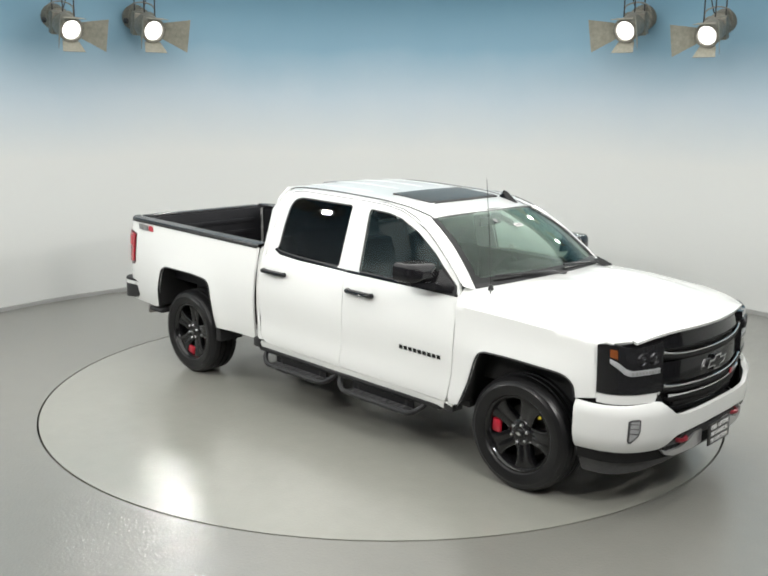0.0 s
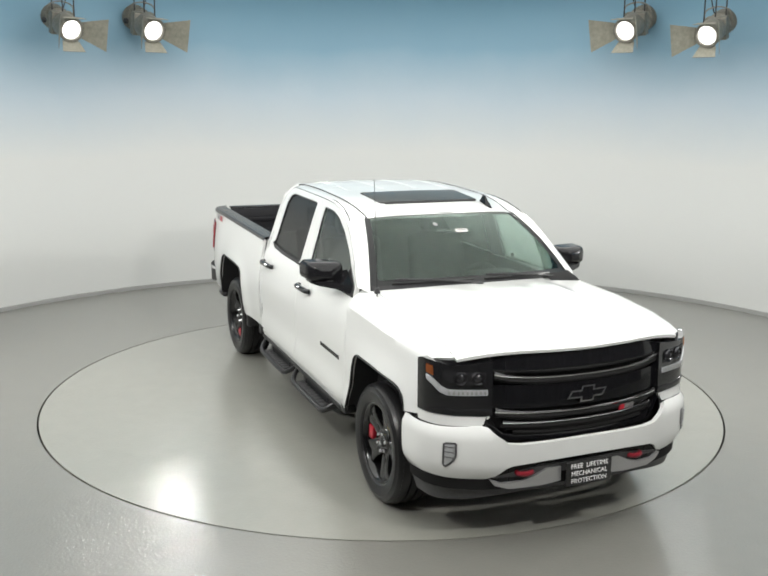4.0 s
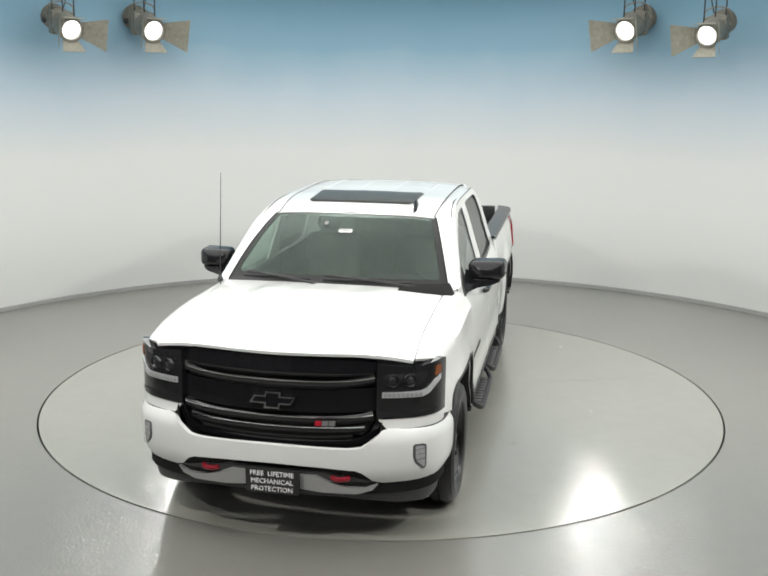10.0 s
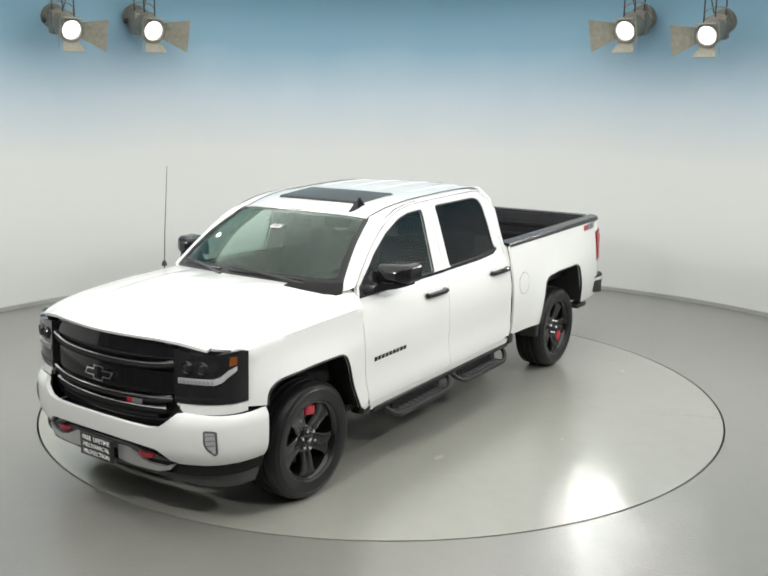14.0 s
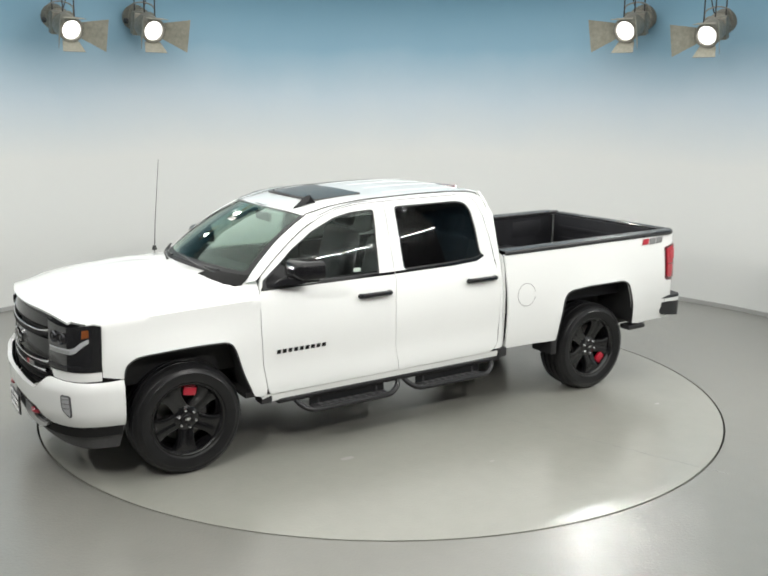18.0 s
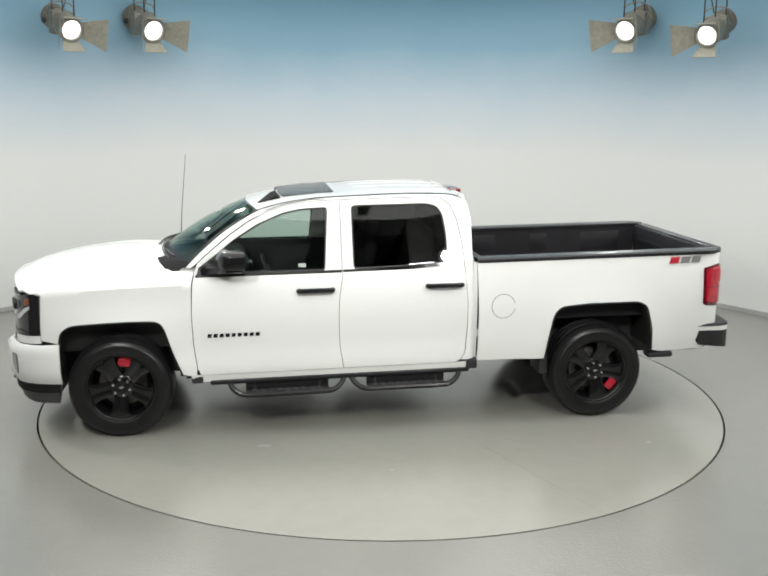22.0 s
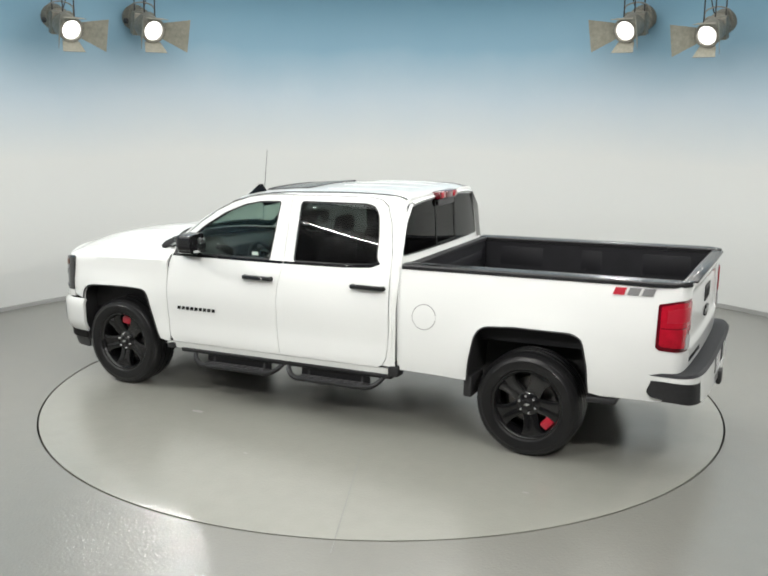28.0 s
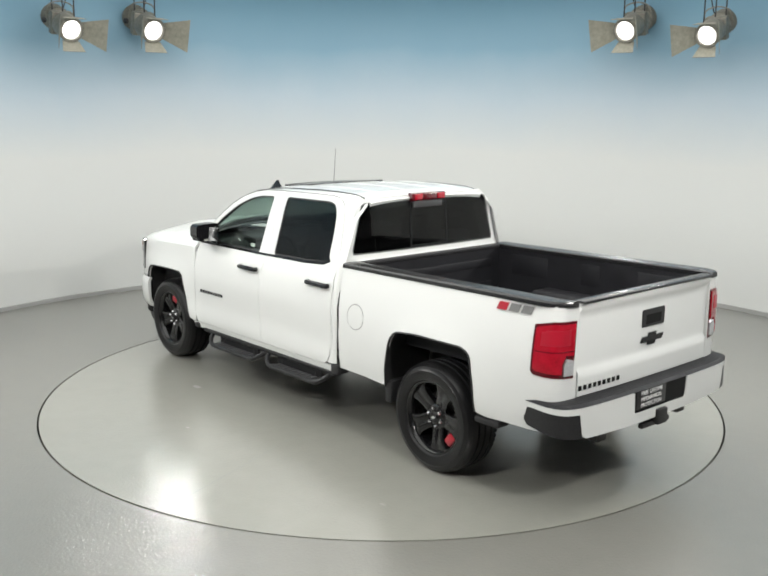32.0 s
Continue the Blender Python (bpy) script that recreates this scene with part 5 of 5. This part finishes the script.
    em = [(-0.042 - (y - 0.01) * 1.05, z - 0.008) for y, z in em]
    part("emblem", sheet(em, lambda y, z: tg(y, z, 0.012), 0.04, 0.014, flip=True), GLOSSBLACK, gate, "black cross-shaped emblem")
    for j in range(9):
        y0 = 0.735 - j * 0.048
        part("badge_letter_bar", sheet([(y0, 0.772), (y0 - 0.03, 0.772), (y0 - 0.03, 0.803), (y0, 0.803)], lambda y, z: tg(y, z, 0.004), 0.05, 0.005, flip=True), GLOSSBLACK, gate, "raised badge slab", smooth=0)
    # rear bumper
    def rb(w, z, d=0.0):
        s = 1 if w >= 0 else -1
        x, y, nx, ny = along(REARB, abs(w))
        if nx * (x + 2.6) + ny * y < 0:
            nx, ny = -nx, -ny
        return (x + nx * d, s * (y + ny * d), z)
    L = sum(math.hypot(q[0] - p[0], q[1] - p[1]) for p, q in zip(REARB, REARB[1:]))
    t = [(0.0, 0.555), (0.285, 0.555), (0.3, 0.57), (0.31, 0.70), (0.33, 0.705), (0.8, 0.705), (L - 0.06, 0.705)]
    b = [(L - 0.06, 0.675), (1.02, 0.668), (0.84, 0.662), (0.815, 0.52), (0.78, 0.5), (0.3, 0.485), (0.0, 0.485)]
    full = t + b + [(-w, z) for w, z in reversed(b[:-1])] + [(-w, z) for w, z in reversed(t[1:])]
    rbm = part("rear_bumper", sheet(full, rb, 0.04, 0.03, flip=True), WHITE, truck, "white rear bumper with black step pads")
    for s in (1, -1):
        o = [(s * w, z) for w, z in ((0.8, 0.655), (0.84, 0.66), (1.0, 0.666), (L - 0.015, 0.67), (L - 0.002, 0.655), (L - 0.002, 0.58), (L - 0.03, 0.55), (0.97, 0.515), (0.83, 0.503), (0.8, 0.51))]
        part("corner_step", sheet(o, lambda w, z: rb(w, z, -0.003), 0.05, 0.03, flip=True), PLASTIC, rbm)
    pts = [rb(w, 0.708, 0.002) for w in np.linspace(-L, L, 41)]
    ins = [(-2.70 if abs(p[1]) < 0.8 else -2.66, p[1] * 0.93, 0.728) for p in pts]
    midr = [(p[0] + (0.02 if abs(p[1]) < 0.9 else 0.0), p[1] * 0.985, 0.728) for p in pts]
    part("step_pad", loft([ins, midr, pts]), LINER, rbm, "black ribbed step pad")
    part("plate_recess", box(-2.915, -2.80, -0.315, 0.315, 0.54, 0.722, 0.01), JAMB, rbm)
    sg = part("rear_plate_sign", box(-2.925, -2.913, -0.05, 0.285, 0.578, 0.71, 0.003), SIGNBLACK, rbm, "black sign with white words")
    sm = Matrix.Rotation(radians(-90), 4, "Z") @ Matrix.Rotation(radians(90), 4, "X")
    for words, z in (("FREE  LIFETIME", 0.683), ("MECHANICAL", 0.642), ("PROTECTION", 0.601)):
        for one in islands(text_shape(words, 0.038, Matrix.Translation((-2.9262, 0.1175, z)) @ sm, 0.001)):
            part("letter", one, SIGNWHITE, sg, "white capital letter", smooth=0)
    # hitch, tail pipe
    part("tow_hitch", join(box(-2.93, -2.7, -0.045, 0.045, 0.44, 0.53, 0.008), box(-2.75, -2.68, -0.5, 0.5, 0.45, 0.52, 0.01), box(-2.95, -2.915, -0.055, 0.055, 0.43, 0.54, 0.01)), FRAME, truck, "black receiver hitch")
    part("hitch_plate", box(-2.9, -2.86, -0.16, 0.16, 0.41, 0.45, 0.01), FRAME, truck)
    part("tail_pipe", tube(smooth_path([(-1.9, -0.6, 0.52), (-2.2, -0.72, 0.5), (-2.36, -0.85, 0.46), (-2.44, -0.93, 0.44)], 5), 0.04, 12), STEEL, truck, "steel tail pipe")


bed_and_rear()


LUG = mat("bright_lug", (0.8, 0.8, 0.82), 0.25, 1.0)


def wheel(x, s, red, spin):
    """Five-spoke black wheel with its tyre; red is the angle of the red mark, spin that of a gap between spokes."""
    lx = Matrix.Translation((x, 0, HUBZ))
    face = 0.955 if x > 0 else 0.935
    # rim with spokes
    barrel = lathe([(0.262, face - 0.23), (0.262, face + 0.0), (0.272, face + 0.012), (0.272, face + 0.018), (0.258, face + 0.018), (0.246, face + 0.004), (0.238, face - 0.03), (0.225, face - 0.16), (0.225, face - 0.23)], 60, "y", True)
    hub = lathe([(0.0, face - 0.012), (0.045, face - 0.012), (0.05, face - 0.02), (0.085, face - 0.026), (0.095, face - 0.035), (0.095, face - 0.09), (0, face - 0.09)], 40, "y")
    spokes = []
    for k in range(5):
        a0 = math.pi / 2 - radians(spin) + 2 * math.pi * (k + 0.5) / 5
        rows = []
        for r, hw, y in ((0.075, 0.055, face - 0.03), (0.11, 0.056, face - 0.022), (0.16, 0.059, face - 0.012), (0.2, 0.069, face - 0.006), (0.228, 0.09, face - 0.004), (0.252, 0.115, face - 0.006)):
            row = []
            for t, dy in ((-1, -0.05), (-1, -0.006), (-0.75, 0.0), (-0.2, -0.004), (0, -0.008), (0.2, -0.004), (0.75, 0.0), (1, -0.006), (1, -0.05)):
                u = t * hw
                row.append((r * math.cos(a0) - u * math.sin(a0), y + dy, r * math.sin(a0) + u * math.cos(a0)))
            rows.append(row)
        spokes.append(loft(rows))
    rim = join(barrel, hub, *spokes)
    tp = [(0.262, face - 0.235), (0.285, face - 0.255), (0.33, face - 0.262), (0.375, face - 0.25), (0.397, face - 0.225), (0.403, face - 0.19)]
    for g in (-0.17, -0.11, -0.05):
        tp += [(TYRE, face + g - 0.012), (TYRE - 0.012, face + g - 0.008), (TYRE - 0.012, face + g + 0.002), (TYRE, face + g + 0.006)]
    tp += [(0.403, face - 0.03), (0.397, face + 0.0), (0.375, face + 0.028), (0.35, face + 0.036), (0.345, face + 0.04), (0.33, face + 0.04), (0.3, face + 0.036), (0.28, face + 0.03), (0.27, face + 0.018), (0.262, face + 0.0)]
    tyre = lathe(tp, 96, "y")
    lugs = []
    for k in range(64):
        a = 2 * math.pi * k / 64
        for y0, y1 in ((face - 0.02, face + 0.003), (face - 0.24, face - 0.215)):
            b = box(0.372, 0.397, y0, y1, -0.012, 0.012)
            lugs.append(moved(b, Matrix.Rotation(a, 4, "Y")))
    disc = lathe([(0.09, face - 0.13), (0.185, face - 0.13), (0.185, face - 0.15), (0.09, face - 0.15)], 40, "y", True)
    def put(shape):
        shape = moved(shape, lx)
        return shape if s > 0 else mirrored(shape)
    ob = part("wheel", put(rim), RIM, truck, "black five-spoke alloy wheel", rake=False)
    part("tyre", put(join(tyre, *lugs)), RUBBER, ob, "black all-terrain tyre", rake=False, smooth=30)
    part("brake_disc", put(disc), STEEL, ob, rake=False)
    part("backing_plate", put(lathe([(0.0, face - 0.17), (0.235, face - 0.17), (0.235, face - 0.18), (0, face - 0.18)], 32, "y")), FRAME, ob, rake=False)
    cap = lathe([(0.0, face + 0.0), (0.028, face - 0.002), (0.034, face - 0.008), (0.036, face - 0.014)], 24, "y")
    part("centre_cap", put(cap), GLOSSBLACK, ob, rake=False)
    bow = prism([(-0.024, -0.004), (-0.008, -0.004), (-0.006, -0.01), (0.008, -0.01), (0.008, -0.004), (0.02, -0.004), (0.024, 0.004), (0.008, 0.004), (0.006, 0.01), (-0.008, 0.01), (-0.008, 0.004), (-0.02, 0.004)], lambda u, v, h: (u * 0.9 + v * 0.3, face + 0.0 + h, v - u * 0.2), 0.002)
    part("cap_emblem", put(bow), CHROME, ob, rake=False, smooth=0)
    for k in range(6):
        a = 2 * math.pi * (k + 0.3) / 6
        nut = lathe([(0.0, 0.02), (0.009, 0.018), (0.014, 0.01), (0.015, -0.012)], 6, "y")
        part("lug_nut", put(moved(nut, Matrix.Translation((0.065 * math.cos(a), face - 0.02, 0.065 * math.sin(a))))), LUG, ob, "chrome lug nut", rake=False)
    ra = radians(red)
    cal = box(-0.05, 0.05, face - 0.05, face - 0.012, 0.165, 0.236, 0.016)
    part("red_accent", put(moved(cal, Matrix.Rotation(ra, 4, "Y"))), RED, ob, "red accent mark", rake=False)
    return ob


# angle from straight up, turning towards the front
wheel(FX, 1, -8, -5)
wheel(RX, 1, -130, 12)
front_right = wheel(FX, -1, -88, -15)
wheel(RX, -1, -168, -26)
tag = moved(lathe([(0.0, 0.006), (0.009, 0.004), (0.011, -0.004)], 12, "y"), Matrix.Translation((FX + 0.172, 0.96, HUBZ + 0.158)))
part("valve_tag", mirrored(tag), YELLOW, front_right, "small yellow tag on the rim", rake=False)


def running_boards():
    for s in (1, -1):
        def put(sh):
            return sh if s > 0 else mirrored(sh)
        bar = box(-0.58, 1.52, 0.90, 0.985, 0.42, 0.465, 0.018, 3)
        rb = part("running_board", put(bar), STEPBLACK, truck, "black tubular side step bar")
        for x0, x1 in ((1.37, 0.45), (0.40, -0.50)):
            hoop = smooth_path([(x0, 0.95, 0.435), (x0 - 0.03, 1.0, 0.39), (x0 - 0.1, 1.035, 0.35), (x0 - 0.2, 1.04, 0.343), ((x0 + x1) / 2, 1.04, 0.343), (x1 + 0.2, 1.04, 0.343), (x1 + 0.1, 1.035, 0.35), (x1 + 0.03, 1.0, 0.39), (x1, 0.95, 0.435)], 6)
            part("step_hoop", put(tube(hoop, 0.021, 10)), STEPBLACK, rb)
            part("step_tread", put(box(x1 + 0.13, x0 - 0.13, 0.945, 1.035, 0.347, 0.36, 0.004)), PLASTIC, rb)
            for k in range(9):
                xx = x1 + 0.2 + (x0 - x1 - 0.4) * k / 8
                part("tread_rib", put(box(xx - 0.018, xx + 0.018, 0.96, 1.02, 0.359, 0.364, 0.002)), DARKGREY, rb)
            part("step_web", put(moved(box(x1 + 0.13, x0 - 0.13, -0.006, 0.006, 0.0, 0.085), Matrix.Translation((0, 0.95, 0.35)))), STEPBLACK, rb)
            for xx in (x0 - 0.2, x1 + 0.2):
                part("step_strut", put(tube([(xx, 0.96, 0.34), (xx, 0.94, 0.43)], 0.014, 8)), PLASTIC, rb)
        for xx in (1.3, 0.45, -0.4):
            part("bracket", put(box(xx - 0.03, xx + 0.03, 0.6, 0.92, 0.44, 0.47, 0.006)), FRAME, rb)


running_boards()


def chassis():
    pair("frame_rail", box(-2.8, 2.7, 0.42, 0.52, 0.44, 0.6, 0.01), FRAME, truck, rake=False)
    part("underbody", box(-0.62, 1.75, -0.92, 0.92, 0.49, 0.53), FRAME, truck)
    part("bed_underside", box(-2.75, -0.64, -0.46, 0.46, 0.72, 0.78), FRAME, truck)
    part("engine_sump", box(1.6, 2.75, -0.45, 0.45, 0.36, 0.62, 0.04), FRAME, truck, rake=False)
    part("rear_axle", tube([(RX, -0.75, HUBZ), (RX, 0.75, HUBZ)], 0.055, 12), FRAME, truck, rake=False)
    part("differential", lathe([(0.0, -0.16), (0.1, -0.13), (0.15, 0.0), (0.1, 0.13), (0, 0.16)], 20, "y"), FRAME, truck, rake=False).location = (RX, 0.0, HUBZ)
    part("front_axle", tube([(FX, -0.75, HUBZ), (FX, 0.75, HUBZ)], 0.04, 12), FRAME, truck, rake=False)
    part("drive_shaft", tube([(RX + 0.1, 0, HUBZ), (1.6, 0, 0.45)], 0.045, 12), FRAME, truck, rake=False)
    part("fuel_tank", box(-0.5, 0.7, 0.0, 0.4, 0.36, 0.5, 0.04), FRAME, truck, rake=False)
    part("exhaust_pipe", tube([(1.5, -0.35, 0.43), (-0.2, -0.36, 0.43), (-1.9, -0.6, 0.5)], 0.035, 10), STEEL, truck, rake=False)


chassis()


def cabin():
    part("cabin_floor", box(-0.58, 1.6, -0.86, 0.86, 0.54, 0.58), DASH, truck)
    part("firewall", box(1.62, 1.68, -0.84, 0.84, 0.55, 1.3), DASH, truck)
    top = [[(x, y, z - 0.03 * abs(y)) for y in np.linspace(-0.82, 0.82, 13) * (1.0 if x < 1.75 else 0.9)] for x, z in ((1.2, 0.95), (1.2, 1.15), (1.24, 1.26), (1.34, 1.31), (1.55, 1.325), (1.72, 1.318), (1.83, 1.318), (1.9, 1.322))]
    d = part("dashboard", loft(top), DASH, truck, "dark grey dashboard")
    part("instrument_hood", box(1.2, 1.42, 0.2, 0.58, 1.24, 1.335, 0.03, 3), DASH, d)
    part("centre_stack", box(1.16, 1.3, -0.2, 0.16, 0.85, 1.24, 0.03), GLOSSBLACK, d)
    part("console", box(0.35, 1.2, -0.14, 0.14, 0.58, 0.92, 0.04), DASH, truck)
    rim = [Vector((1.02 + 0.07 * math.sin(a), 0.39 + 0.19 * math.cos(a), 1.17 + 0.18 * math.sin(a))) for a in np.linspace(0, 2 * math.pi, 33)[:-1]]
    st = part("steering_wheel", tube(rim, 0.016, 8, closed=True), DASH, truck, "black steering wheel")
    part("steering_hub", box(1.0, 1.06, 0.31, 0.47, 1.11, 1.22, 0.02), DASH, st)
    for a in (20, 160, 270):
        part("steering_spoke", tube([(1.03, 0.39, 1.165), (1.02 + 0.07 * math.sin(radians(a)), 0.39 + 0.18 * math.cos(radians(a)), 1.17 + 0.17 * math.sin(radians(a)))], 0.014, 6), GREY, st)
    def seat(x, y, wdt, name):
        s = part(name, box(x - 0.27, x + 0.27, y - wdt, y + wdt, 0.74, 0.93, 0.06, 3), CLOTH, truck, "dark leather seat")
        bk = moved(box(-0.07, 0.07, y - wdt, y + wdt, 0.0, 0.64, 0.06, 3), Matrix.Translation((x - 0.27, 0, 0.85)) @ Matrix.Rotation(radians(-14), 4, "Y"))
        part("backrest", bk, CLOTH, s)
        n = 1 if wdt < 0.4 else 3
        for k in range(n):
            yy = y + (k - (n - 1) / 2) * 0.46
            hr = moved(box(-0.045, 0.045, yy - 0.13, yy + 0.13, 0.66, 0.82, 0.04, 3), Matrix.Translation((x - 0.27, 0, 0.85)) @ Matrix.Rotation(radians(-14), 4, "Y"))
            part("headrest", hr, CLOTH, s)
    seat(0.62, 0.4, 0.26, "front_seat")
    seat(0.62, -0.4, 0.26, "front_seat")
    seat(0.02, 0.0, 0.7, "rear_bench_seat")
    part("headliner", sheet([(-0.55, -0.62), (1.05, -0.56), (1.05, 0.56), (-0.55, 0.62)], lambda x, y: Vector(roof_at(x, y)) + Vector((0, 0, -0.06)), 0.12, 0.01), HEADLINER, truck)
    mir = part("rear_view_mirror", box(1.16, 1.19, -0.12, 0.14, 1.66, 1.73, 0.012), PLASTIC, truck)
    part("mirror_stalk", tube([(1.18, 0.01, 1.72), (1.26, 0.01, 1.76)], 0.01, 6), PLASTIC, mir)
    for s in (1, -1):
        for x0, x1 in ((0.44, 1.6), (-0.52, 0.43)):
            part("door_card", box(x0, x1, s * 0.84 - 0.02, s * 0.84 + 0.02, 0.6, 1.304, 0.015), DASH, truck)
    part("window_tag", box(0.75, 0.81, 0.868, 0.872, 1.325, 1.355), PAPER, truck)


cabin()


def motions():
    rows = []
    for i in range(65):
        t = i * 0.5
        th = -46.1775 + 5.8037 * t
        rows.append((t, th))
    walk(truck, [(t, pose(0, 0, 0, 0, 0, -90 - th) @ Matrix.Translation((0, 0.012, 0))) for t, th in rows])
    walk(turntable, [(t, pose(0, 0, 0, 0, 0, -90 - th)) for t, th in rows])


motions()
